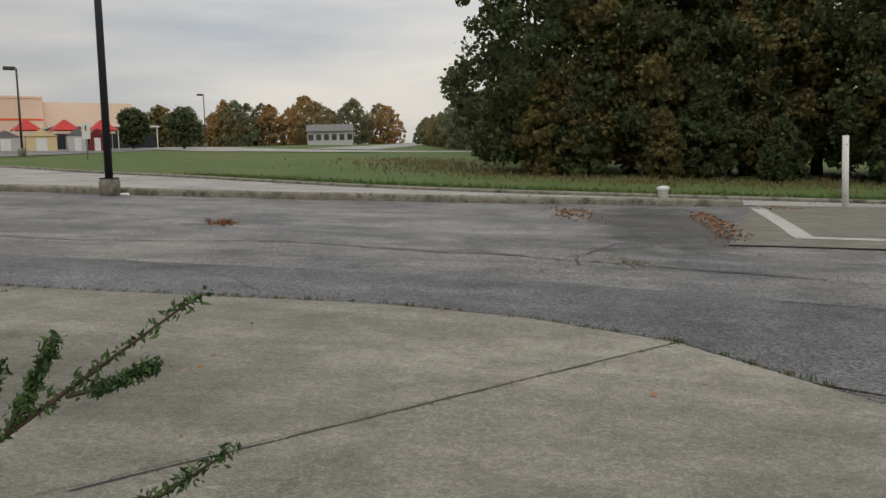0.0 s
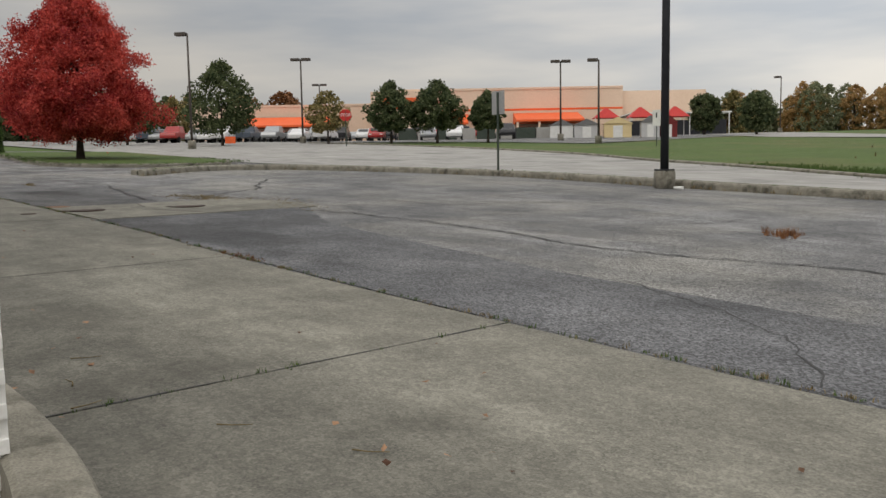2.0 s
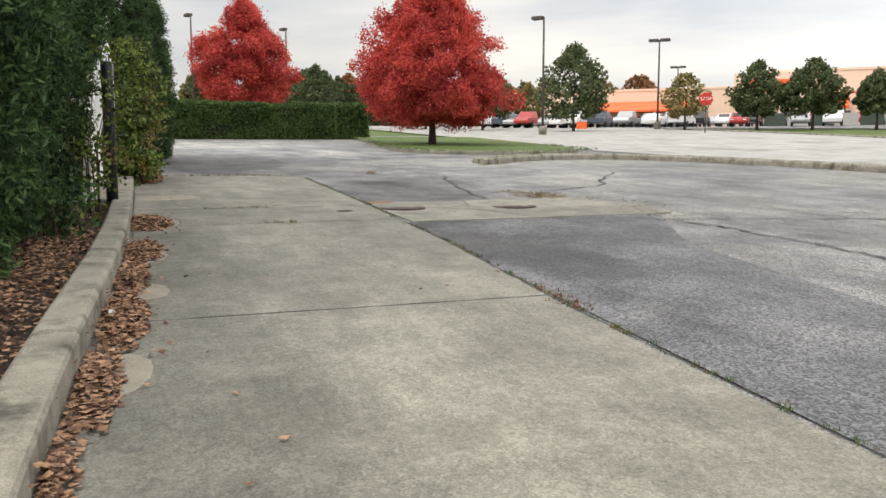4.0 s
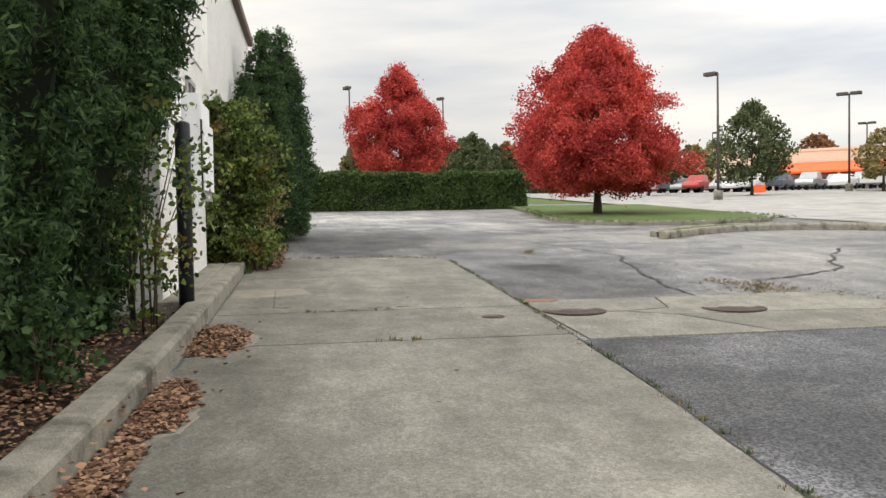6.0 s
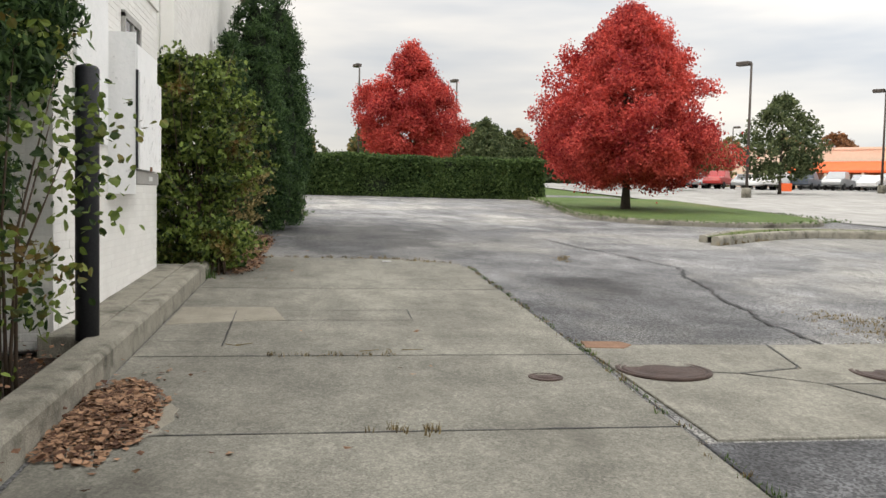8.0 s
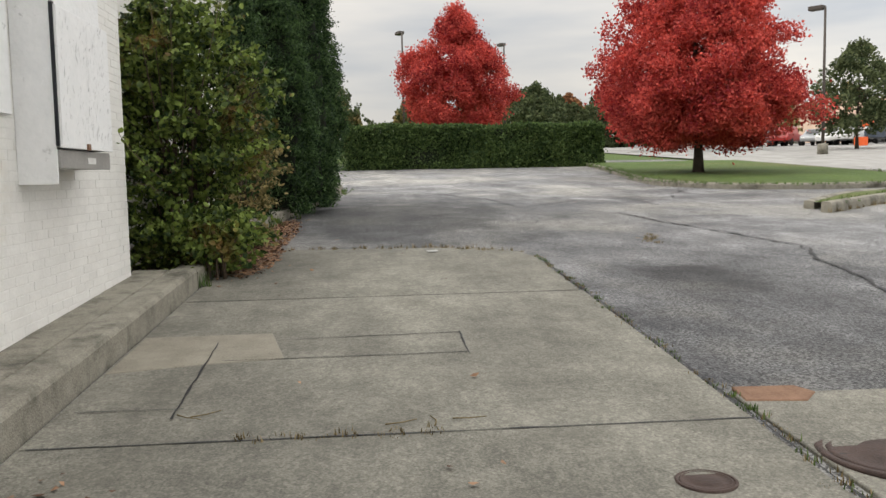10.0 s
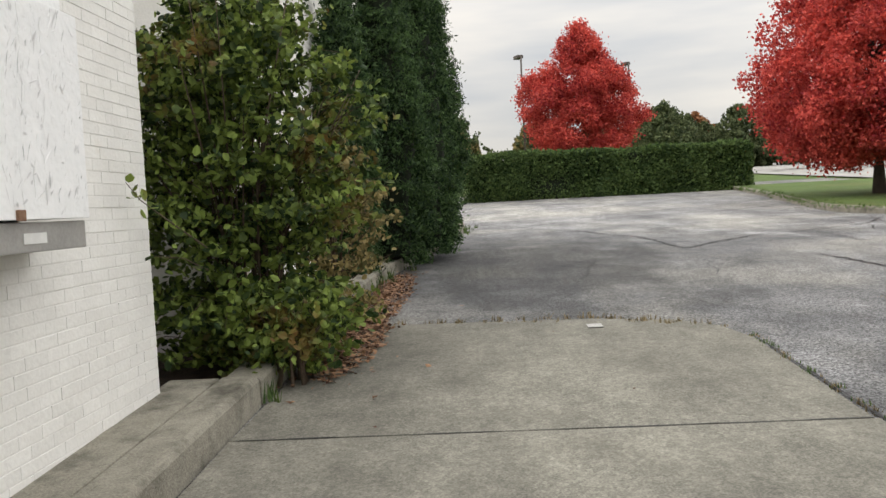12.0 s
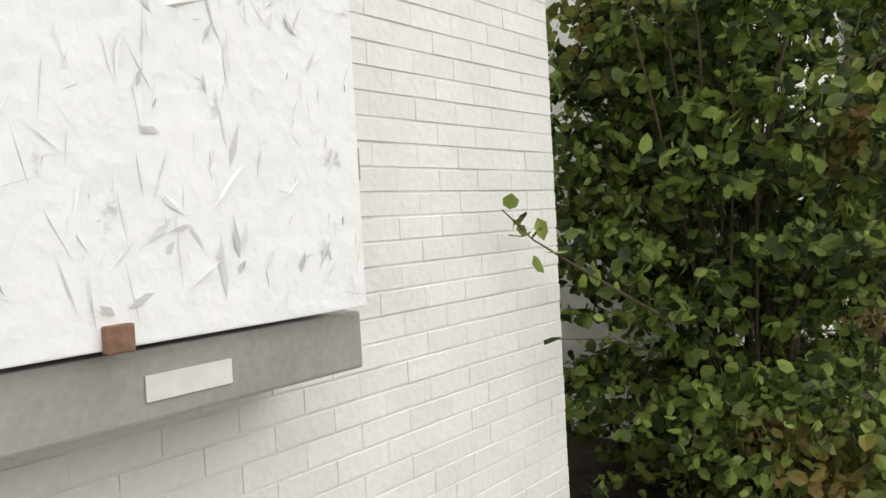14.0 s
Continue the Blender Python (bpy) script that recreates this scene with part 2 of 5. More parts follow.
IRON = material("cast_iron", (0.03, 0.02, 0.017), (0.085, 0.055, 0.045), 0.7, 8, 90, 0.8, dist=0.008)
BARK = material("bark", (0.03, 0.024, 0.02), (0.09, 0.07, 0.055), 0.95, 4, 35, 1.0, dist=0.03)
TWIG = material("twig", (0.05, 0.035, 0.025), (0.12, 0.085, 0.06), 0.9, 4, 35, 0.3)
MAPLE = material("red_maple_leaves", (0.26, 0.018, 0.026), (0.74, 0.13, 0.095), 0.6, 0.55, 6, 0, island=0.35, trans=0.4)
OAKGREEN = material("green_leaves", (0.036, 0.058, 0.024), (0.14, 0.165, 0.075), 0.7, 0.8, 6, 0, island=0.5, trans=0.35)
OLIVE = material("turning_leaves", (0.1, 0.095, 0.035), (0.38, 0.3, 0.13), 0.7, 0.8, 6, 0, island=0.5, trans=0.35)
# leaf colours for the distance, paled to carry the haze
HAZEGREEN = material("hazed_green_leaves", (0.135, 0.162, 0.095), (0.270, 0.284, 0.162), 0.8, 0.2, 3, 0, island=0.2, trans=0.4)
HAZEOLIVE = material("hazed_olive_leaves", (0.208, 0.182, 0.098), (0.403, 0.338, 0.182), 0.8, 0.2, 3, 0, island=0.2, trans=0.4)
HAZEGOLD = material("hazed_golden_leaves", (0.300, 0.188, 0.075), (0.525, 0.338, 0.150), 0.8, 0.2, 3, 0, island=0.2, trans=0.4)
WOODGREEN = material("deep_wood_leaves", (0.042, 0.062, 0.028), (0.12, 0.145, 0.06), 0.8, 0.35, 4, 0, island=0.25, trans=0.35)
WOODOLIVE = material("wood_olive_leaves", (0.08, 0.075, 0.03), (0.24, 0.19, 0.075), 0.8, 0.35, 4, 0, island=0.25, trans=0.35)
WOODRUST = material("wood_brown_leaves", (0.1, 0.055, 0.028), (0.26, 0.14, 0.065), 0.8, 0.35, 4, 0, island=0.25, trans=0.3)
RUST = material("rust_leaves", (0.12, 0.05, 0.022), (0.34, 0.16, 0.07), 0.7, 0.8, 6, 0, island=0.5, trans=0.3)
CEDAR = material("arborvitae_sprays", (0.014, 0.034, 0.014), (0.085, 0.15, 0.05), 0.75, 2.2, 14, 0, island=0.5, trans=0.3)
# near-black filler: the shade inside dense foliage is put into this colour
CORE = material("painted_inner_shade", (0.006, 0.01, 0.005), (0.016, 0.022, 0.01), 0.95, 3, 20, 0.5)
HEDGE = material("hedge_leaves", (0.026, 0.054, 0.016), (0.1, 0.155, 0.044), 0.75, 0.9, 9, 0, island=0.5, trans=0.3)
BUSHLEAF = material("bush_leaves", (0.022, 0.045, 0.012), (0.2, 0.27, 0.058), 0.6, 1.6, 12, 0, island=0.6, trans=0.3, stain=(0.19, 0.1, 0.03), stain_at=(0.56, 0.68), stain_scale=1.3)
RUSTY = material("rusty_dirt", (0.15, 0.085, 0.055), (0.27, 0.16, 0.105), 0.95, 8, 50, 0.6)
TAN = material("pale_silt", (0.17, 0.155, 0.122), (0.3, 0.275, 0.225), 0.95, 3, 90, 0.5, octaves=10, edge=0.15)
TRIM = material("brown_roof_trim", (0.09, 0.05, 0.035), (0.14, 0.08, 0.055), 0.6, 3, 30, 0.1)
MARKING = material("worn_marking_paint", (0.24, 0.235, 0.22), (0.56, 0.55, 0.53), 0.8, 5, 60, 0.2, octaves=10)
RUBBER = material("tyre_rubber", (0.012, 0.012, 0.012), (0.03, 0.03, 0.03), 0.8, 5, 40, 0.1)


# ---- builders ----
def mesh(name, verts, faces, mat, parent=None, smooth_faces=False):
    me = bpy.data.meshes.new(name)
    me.from_pydata([tuple(map(float, v)) for v in verts], [], faces)
    me.materials.append(mat)
    if smooth_faces:
        me.polygons.foreach_set("use_smooth", [True] * len(me.polygons))
    me.update()
    ob = new(name, me)
    if parent:
        ob.parent = parent
    return ob


def part(name, bm, mat, parent=None, label=""):
    me = bpy.data.meshes.new(name)
    bm.normal_update()
    bm.to_mesh(me)
    bm.free()
    me.materials.append(mat)
    ob = new(name, me)
    if parent:
        ob.parent = parent
    return tagged(ob, label)


def thing(name, m, label, category, group="", kind=""):
    ob = new(name)
    ob.empty_display_size = 0.1
    ob.matrix_world = m
    return tagged(ob, label, category, group, kind)


def at(x, y, z=0.0, rz=0.0):
    return pose(x, y, gz(x, y) + z, 0, 0, rz)


def box(bm, x0, x1, y0, y1, z0, z1, bevel=0.0, m=None):
    r = bmesh.ops.create_cube(bm, size=1, matrix=Matrix.Translation(((x0 + x1) / 2, (y0 + y1) / 2, (z0 + z1) / 2)) @ Matrix.Diagonal((x1 - x0, y1 - y0, z1 - z0, 1)))
    vs = r["verts"]
    if bevel:
        es = {e for v in vs for e in v.link_edges}
        r = bmesh.ops.bevel(bm, geom=list(es), offset=bevel, segments=2, affect="EDGES", profile=0.6)
        vs = list({v for f in r["faces"] for v in f.verts} | {v for v in vs if v.is_valid})
    if m:
        bmesh.ops.transform(bm, matrix=m, verts=vs)
    return bm


def boxed(*a, **k):
    return box(bmesh.new(), *a, **k)


def tube(points, radii, sides=8):
    """A tapered tube along points, as a bmesh."""
    bm = bmesh.new()
    add_tube(bm, points, radii, sides)
    return bm


def add_tube(bm, points, radii, sides=8):
    pts = [Vector(p) for p in points]
    rings = []
    for i, p in enumerate(pts):
        d = (pts[min(i + 1, len(pts) - 1)] - pts[max(i - 1, 0)]).normalized()
        a = d.orthogonal().normalized()
        b = d.cross(a)
        if i and rings:
            a0 = (rings[-1][0].co - pts[i - 1])
            a = (a0 - d * a0.dot(d)).normalized() if a0.length > 1e-6 else a
            b = d.cross(a)
        rings.append([bm.verts.new(p + radii[i] * (a * math.cos(k * math.tau / sides) + b * math.sin(k * math.tau / sides))) for k in range(sides)])
    for r0, r1 in zip(rings, rings[1:]):
        for k in range(sides):
            f = bm.faces.new((r0[k], r0[(k + 1) % sides], r1[(k + 1) % sides], r1[k]))
            f.smooth = True
    bm.faces.new(rings[0][::-1])
    bm.faces.new(rings[-1])


def lathe(profile, sides=20):
    bm = bmesh.new()
    rings = [[bm.verts.new((r * math.cos(k * math.tau / sides), r * math.sin(k * math.tau / sides), z)) for k in range(sides)] for r, z in profile]
    for r0, r1 in zip(rings, rings[1:]):
        for k in range(sides):
            bm.faces.new((r0[k], r0[(k + 1) % sides], r1[(k + 1) % sides], r1[k])).smooth = True
    bm.faces.new(rings[0][::-1])
    bm.faces.new(rings[-1])
    return bm


def between(line, n):
    """n + 1 points at even steps along a polyline."""
    pts = [Vector((*p, 0)) for p in line]
    runs = [(b - a).length for a, b in zip(pts, pts[1:])]
    out = []
    for i in range(n + 1):
        d = sum(runs) * i / n
        for a, b, r in zip(pts, pts[1:], runs):
            if d <= r + 1e-9:
                out.append(a.lerp(b, d / r))
                break
            d -= r
        else:
            out.append(pts[-1].copy())
    return out


def round_off(line, times=2):
    """Cut the corners of a polyline."""
    for _ in range(times):
        out = [line[0]]
        for (ax, ay), (bx, by) in zip(line, line[1:]):
            out += [(ax * 0.75 + bx * 0.25, ay * 0.75 + by * 0.25), (ax * 0.25 + bx * 0.75, ay * 0.25 + by * 0.75)]
        line = out + [line[-1]]
    return line


def sheet(name, line_a, line_b, mat, nu, nv, lift, wobble=0.0):
    """Ground between two lines, laid on the terrain."""
    a, b = between(line_a, nu), between(line_b, nu)
    vs, fs = [], []
    for i in range(nu + 1):
        for j in range(nv + 1):
            p = a[i].lerp(b[i], j / nv)
            w = wobble * (noise.noise(Vector((p.x * 0.5, p.y * 0.5, 3))) - 1) if wobble else 0
            vs.append((p.x, p.y, gz(p.x, p.y) + lift + w))
    for i in range(nu):
        for j in range(nv):
            k = i * (nv + 1) + j
            fs.append((k, k + 1, k + nv + 2, k + nv + 1))
    ob = mesh(name, vs, fs, mat)
    if len(fs) and ob.data.polygons[0].normal.z < 0:
        ob.data.flip_normals()
    return ob


def sweep(name, line, profile, mat, n=0, parent=None):
    """A profile of (offset to the left, height) swept along a line on the terrain."""
    pts = between(round_off(line), n) if n else [Vector((*p, 0)) for p in line]
    vs, fs, m = [], [], len(profile)
    for i, p in enumerate(pts):
        d = (pts[min(i + 1, len(pts) - 1)] - pts[max(i - 1, 0)]).normalized()
        left = Vector((-d.y, d.x, 0))
        for o, h in profile:
            q = p + left * o
            vs.append((q.x, q.y, gz(q.x, q.y) + h + 0.004 * noise.noise(Vector((q.x * 2, q.y * 2, h)))))
    for i in range(len(pts) - 1):
        for k in range(m - 1):
            fs.append((i * m + k, i * m + k + 1, (i + 1) * m + k + 1, (i + 1) * m + k))
    fs.append(tuple(range(m)))
    fs.append(tuple(range((len(pts) - 1) * m, len(pts) * m))[::-1])
    ob = mesh(name, vs, fs, mat, parent)
    bm = bmesh.new()
    bm.from_mesh(ob.data)
    bmesh.ops.recalc_face_normals(bm, faces=bm.faces)
    bm.to_mesh(ob.data)
    bm.free()
    return ob


def leaves(name, centres, size, mat, parent=None, flat=0.0, long=1.5, droop=0.0, seed=1, oval=False):
    """One folded leaf at each centre, pointed or oval, as one mesh."""
    rng = np.random.default_rng(seed)
    c = np.asarray(centres, dtype=float)
    n = len(c)
    ax = rng.normal(size=(n, 3))
    ax[:, 2] = ax[:, 2] * (1 - flat) - droop
    ax /= np.linalg.norm(ax, axis=1)[:, None]
    sd = np.cross(ax, rng.normal(size=(n, 3)) + np.array([0, 0, flat * 3]))
    sd /= np.linalg.norm(sd, axis=1)[:, None] + 1e-9
    nm = np.cross(ax, sd)
    s = size * rng.uniform(0.6, 1.35, (n, 1))
    v = np.empty((n, 4, 3))
    v[:, 0] = c - ax * s * long * 0.5
    v[:, 1] = c + sd * s * 0.5 + nm * s * 0.12
    v[:, 2] = c + ax * s * long * 0.5
    v[:, 3] = c - sd * s * 0.5 + nm * s * 0.12
    me = bpy.data.meshes.new(name)
    if oval:
        tip, base, mid = v[:, 2].copy(), v[:, 0].copy(), [v[:, 1].copy(), v[:, 3].copy()]
        v = np.empty((n, 6, 3))
        v[:, 0], v[:, 3] = base, tip
        v[:, 1], v[:, 5] = (mid[k] + (base - c) * 0.42 for k in (0, 1))
        v[:, 2], v[:, 4] = (c + (mid[k] - c) * 0.85 + (tip - c) * 0.4 for k in (0, 1))
        idx = np.arange(n * 6).reshape(n, 6)
        tri = np.concatenate([idx[:, [0, 1, 2, 3]], idx[:, [0, 3, 4, 5]]]).tolist()
    else:
        idx = np.arange(n * 4).reshape(n, 4)
        tri = np.concatenate([idx[:, [0, 1, 2]], idx[:, [0, 2, 3]]]).tolist()
    me.from_pydata(v.reshape(-1, 3).tolist(), [], tri)
    me.materials.append(mat)
    ob = new(name, me)
    if parent:
        ob.parent = parent
    return ob


def cloud(profile, height, base, n, clumps, spread, seed, hollow=0.55, squash=1.0, lump=0.18, even=False):
    """Centres for leaves: clumps spread through a crown whose radius at each height comes from profile(0..1)."""
    rng = np.random.default_rng(seed)
    cs = []
    while len(cs) < clumps:
        h = rng.uniform(0, 1)
        if rng.uniform() > (profile(h) if not even else 0.3 + 0.7 * min(1, profile(h) * 1.5)):
            continue
        a = rng.uniform(0, math.tau)
        k = hollow + (1 - hollow) * math.sqrt(rng.uniform())
        lum = 1 + lump * noise.noise(Vector((math.cos(a) * 1.7, math.sin(a) * 1.7, h * 4 + seed)))*2
        r = profile(h) * k * lum
        cs.append((r * math.cos(a), r * math.sin(a) * squash, h))
    cs = np.array(cs)
    pick = rng.integers(0, clumps, n)
    g = rng.normal(size=(n, 3)) * spread
    out = np.empty((n, 3))
    out[:, :2] = cs[pick, :2] + g[:, :2]
    out[:, 2] = base + cs[pick, 2] * height + g[:, 2] * 0.75
    out[:, 2] = np.maximum(out[:, 2], 0.02)
    return out


def lobes(profile, height, base, n, count, size, seed, lean=0.14):
    """Centres for leaves in separate rounded tufts set over the surface of a crown, with gaps between them."""
    rng = np.random.default_rng(seed)
    cs, rs = [], []
    while len(cs) < count:
        h = rng.uniform(0, 1)
        if rng.uniform() > 0.25 + profile(h) / max(profile(k / 9) for k in range(10)):
            continue
        a = rng.uniform(0, math.tau)
        k = rng.choice((rng.uniform(0.75, 1.08), rng.uniform(0.35, 0.8)), p=(0.7, 0.3))
        r = profile(h) * k * (1 + lean * 2 * noise.noise(Vector((math.cos(a) * 1.4, math.sin(a) * 1.4, h * 3.5 + seed))))
        cs.append((r * math.cos(a), r * math.sin(a), base + h * height))
        rs.append(size * rng.uniform(0.6, 1.3) * (0.65 + 0.35 * (1 - h)))
    cs, rs = np.array(cs), np.array(rs)
    share = rs ** 2 / (rs ** 2).sum()
    pick = rng.choice(count, n, p=share)
    d = rng.normal(size=(n, 3))
    d /= np.linalg.norm(d, axis=1)[:, None]
    d[:, 2] = np.where(d[:, 2] < 0, d[:, 2] * 0.8, d[:, 2])
    d *= (rng.uniform(0.25, 1.0, n) ** 0.6 + rng.exponential(0.16, n))[:, None]
    out = cs[pick] + d * rs[pick][:, None] * np.array([1.0, 1.0, 0.95])
    out[:, 2] = np.maximum(out[:, 2], 0.02)
    return out


def tree(x, y, height, radius, clear, mat, label, n=9000, leaf=0.2, seed=1, category="tree", group="", shape=None, clumps=150, limbs=9, trunk_r=0.14, spread=None, name="tree", droop=0.2, tufts_n=0, tuft=0.5):
    """Tapered trunk with limbs, and a crown of single leaves in clumps."""
    rng = random.Random(seed)
    t = thing(name, at(x, y), label, category, group)
    shape = shape or (lambda h: math.sin(math.pi * min(1, (h * 0.86 + 0.13)) ** 0.8) ** 0.8)
    bm = bmesh.new()
    top = clear + (height - clear) * 0.8
    pts = [(0.06 * math.sin(k * 1.7 + seed) * k / 3, 0.06 * math.cos(k * 1.3 + seed) * k / 3, top * k / 6 - 0.05 * (k == 0)) for k in range(7)]
    add_tube(bm, pts, [trunk_r * (1.5 if k == 0 else 1.05 - k * 0.15) for k in range(7)], 9)
    for i in range(limbs):
        h = rng.uniform(0.02, 0.75)
        z0 = clear * 0.9 + (height - clear) * h * 0.7
        a = i * 2.4 + rng.uniform(-0.4, 0.4)
        r = radius * shape(min(0.95, h + 0.15)) * 0.75
        p0 = Vector((0, 0, z0))
        p2 = Vector((r * math.cos(a), r * math.sin(a), z0 + (height - clear) * 0.22))
        p1 = p0.lerp(p2, 0.5) + Vector((0, 0, 0.1))
        add_tube(bm, [p0, p1, p2], [trunk_r * 0.45, trunk_r * 0.28, trunk_r * 0.08], 5)
    part("trunk", bm, BARK, t)
    c = cloud(lambda h: radius * shape(h), height - clear, clear, n, clumps, spread or radius * 0.13, seed, hollow=0.45)
    if tufts_n:
        fill = cloud(lambda h: radius * shape(h) * 0.86, height - clear, clear, n * 3 // 10, tufts_n * 2, tuft * 0.4, seed + 500, hollow=0.15, even=True)
        c = np.concatenate([lobes(lambda h: radius * shape(h), height - clear, clear, n * 7 // 10, tufts_n, tuft, seed), fill])
    leaves("crown", c, leaf, mat, t, droop=droop, seed=seed)
    return t


# ---- ground ----
def ground_height(x, y):
    return gz(x, y) - 0.05 + (0.05 * noise.noise(Vector((x * 0.15, y * 0.15, 0))) if y > 27 else -0.02)


def build_ground():
    def steps(stops):
        out = []
        for a, b, d in stops:
            v = a
            while v < b - 1e-6:
                out.append(v)
                v += d
        return out + [stops[-1][1]]
    xs = steps([(-3000, -400, 650), (-400, -150, 25), (-150, 60, 3), (60, 400, 34), (400, 3000, 650)])
    ys = steps([(-3000, -300, 675), (-300, -30, 27), (-30, 150, 3), (150, 400, 25), (400, 3000, 650)])
    vs = [(x, y, ground_height(x, y)) for x in xs for y in ys]
    n = len(ys)
    fs = [(i * n + j, (i + 1) * n + j, (i + 1) * n + j + 1, i * n + j + 1) for i in range(len(xs) - 1) for j in range(n - 1)]
    return tagged(mesh("ground", vs, fs, GRASS, smooth_faces=True), "wide mown grass land rising gently westward", "ground", kind="structure")


build_ground()
NORTH = [(4.9, 25.8), (-5.6, 24.0), (-13, 24.0), (-20.5, 25.0), (-24.5, 24.8), (-28.3, 23.4), (-30.1, 21), (-29.6, 18.4), (-27.2, 15.4)]
lot = sheet("parking_lot", [(45, -30), (-62, -30)], [(45, 40), (18, 29.2), (-13, 24.3), (-24.5, 25.2), (-34, 25), (-62, 25)], ASPHALT, 107, 55, 0.0, 0.012)
tagged(lot, "cracked grey asphalt parking lot with worn patches", "parking lot", kind="structure")
road = sheet("road", [(14, 28.2), (5.6, 26.5), (-5.6, 25.2), (-13, 25.2), (-21, 26.2), (-30, 25.4), (-40, 24.5), (-60, 26), (-100, 28), (-170, 30)],
             [(14, 28.4), (-1.9, 29.8), (-7.7, 31.2), (-13.9, 34), (-22.9, 38.4), (-31, 43.5), (-43.5, 46.9), (-59, 48.6), (-72, 52), (-95, 56), (-125, 64), (-170, 75)], ROAD, 60, 12, 0.012)
tagged(road, "pale concrete access road beside the grass", "road", kind="structure")
store_lot = sheet("store_lot", [(-45, 62), (-58, 61), (-72, 52.2), (-95, 56.2), (-125, 64.2), (-170, 75.2)], [(-52, 112), (-78, 114), (-104, 90), (-122, 78), (-170, 82)], ASPHALT, 30, 12, 0.012)
tagged(store_lot, "far asphalt parking area before the store", "parking lot", kind="structure")
drive = sheet("driveway", [(-44, 92), (-60, 104), (-70, 118)], [(0, 110), (-40, 112), (-60, 126)], ROAD, 12, 3, 0.02)
tagged(drive, "pale concrete service drive across the grass", "road", kind="structure")
lane = sheet("country_road", [(-40, 118), (-42, 160), (-50, 230)], [(-30, 118), (-34, 160), (-42, 230)], ROAD, 12, 2, 0.02)
tagged(lane, "distant pale road leading to low houses", "road", kind="structure")

KERB_PROFILE = [(0, -0.04), (0, 0.1), (0.02, 0.135), (0.05, 0.15), (0.17, 0.15), (0.19, 0.14), (0.2, -0.04)]
tagged(sweep("kerb", NORTH, [(-o, h * 1.25) for o, h in KERB_PROFILE], KERB, 90), "weathered concrete kerb along the lot and road", "kerb", kind="structure")
STRIP = [(4.9, 26.2), (-5.6, 24.4), (-13, 24.4), (-20.5, 25.4), (-24.5, 25.2), (-28.6, 23.7), (-30.5, 21), (-30.0, 18.4), (-27.7, 15.6)]
STRIP_OUT = [(4.9, 26.4), (-5.6, 25.1), (-13, 25.1), (-21, 26.1), (-25.2, 26), (-29.6, 24.4), (-31.4, 21.2), (-30.8, 18), (-28, 15.5)]
tagged(sheet("verge", STRIP, STRIP_OUT, GRASS, 40, 2, 0.13), "narrow weedy strip between two kerbs", "verge", kind="structure")
tagged(sweep("kerb_road_side", STRIP_OUT, [(-o, h) for o, h in KERB_PROFILE], KERB, 60), "concrete kerb between verge and road", "kerb", kind="structure")
GRASSEDGE = [(14, 28.5), (-1.9, 29.9), (-7.7, 31.3), (-13.9, 34.1), (-22.9, 38.5), (-31, 43.6), (-43.5, 47), (-59, 48.7), (-70, 50.5)]
tagged(sweep("kerb_grass_side", GRASSEDGE, [(-o, h - 0.03) for o, h in KERB_PROFILE], KERB, 60), "pale kerb at the edge of the mown grass", "kerb", kind="structure")
ISLAND = [(-53.5, 17.6), (-46, 16.6), (-39, 15.5), (-36.5, 15.2), (-34.4, 16.2), (-33.4, 18.4), (-33.6, 21), (-35.2, 23.4), (-40, 24.2), (-54, 25.5)]
tagged(sweep("kerb_island", ISLAND, KERB_PROFILE, KERB, 70), "rounded concrete kerb round the maple's grass island", "kerb", kind="structure")
tagged(sheet("island_grass", [(-53.5, 17.75), (-39, 15.65), (-36.5, 15.4), (-34.55, 16.4), (-33.6, 18.6)], [(-54, 25.4), (-40, 24.1), (-35.3, 23.2), (-33.8, 21), (-33.6, 18.8)], GRASS, 24, 8, 0.14), "mown grass island under the red maple", "grass", kind="structure")

# planting beds, kerb and ledge along the building
BED = [(-20.95, 5.22), (-17, 5.22), (-13, 5.2), (-10, 5.08), (-7.5, 4.95), (-5, 4.9), (-3.7, 4.86), (-2.75, 4.67), (-1.93, 4.32), (-1.3, 3.8), (-0.92, 3.1), (-0.7, 2), (-0.65, -8)]
BED_PROFILE = [(0, -0.05), (0.005, 0.17), (0.02, 0.195), (0.05, 0.205), (0.25, 0.205), (0.275, 0.19), (0.28, -0.05)]
tagged(sweep("kerb_bed", BED, [(-o, h) for o, h in BED_PROFILE], KERB, 150), "tall worn concrete kerb round the planting bed", "kerb", kind="structure")
tagged(sheet("bed_soil", [(-16.3, 4.98), (-13, 4.95), (-7.5, 4.7), (-5, 4.65), (-3.7, 4.64), (-2.3, 4.28), (-1.55, 3.68), (-1.0, 2), (-0.95, -8)], [(-16.3, 1.9), (-13, 1.9), (-9, 1.9), (-7, 1.9), (-5, 1.9), (-4, 1.5), (-3.6, 1), (-3.5, 0), (-3.5, -8)], MULCH, 60, 14, 0.1, 0.06), "dark mulch planting bed with fallen leaves", "planting bed", kind="structure")
ledge = part("ledge", boxed(-20.95, -16.25, 4.6, 4.945, -0.35, 0.2, 0.012, Matrix.Translation((0, 0, gz(-18.6, 5)))), KERB)
for v in ledge.data.vertices:
    v.co.z += gz(v.co.x, 5) - gz(-18.6, 5)
tagged(ledge, "worn concrete ledge along the painted wall", "ledge", kind="structure")
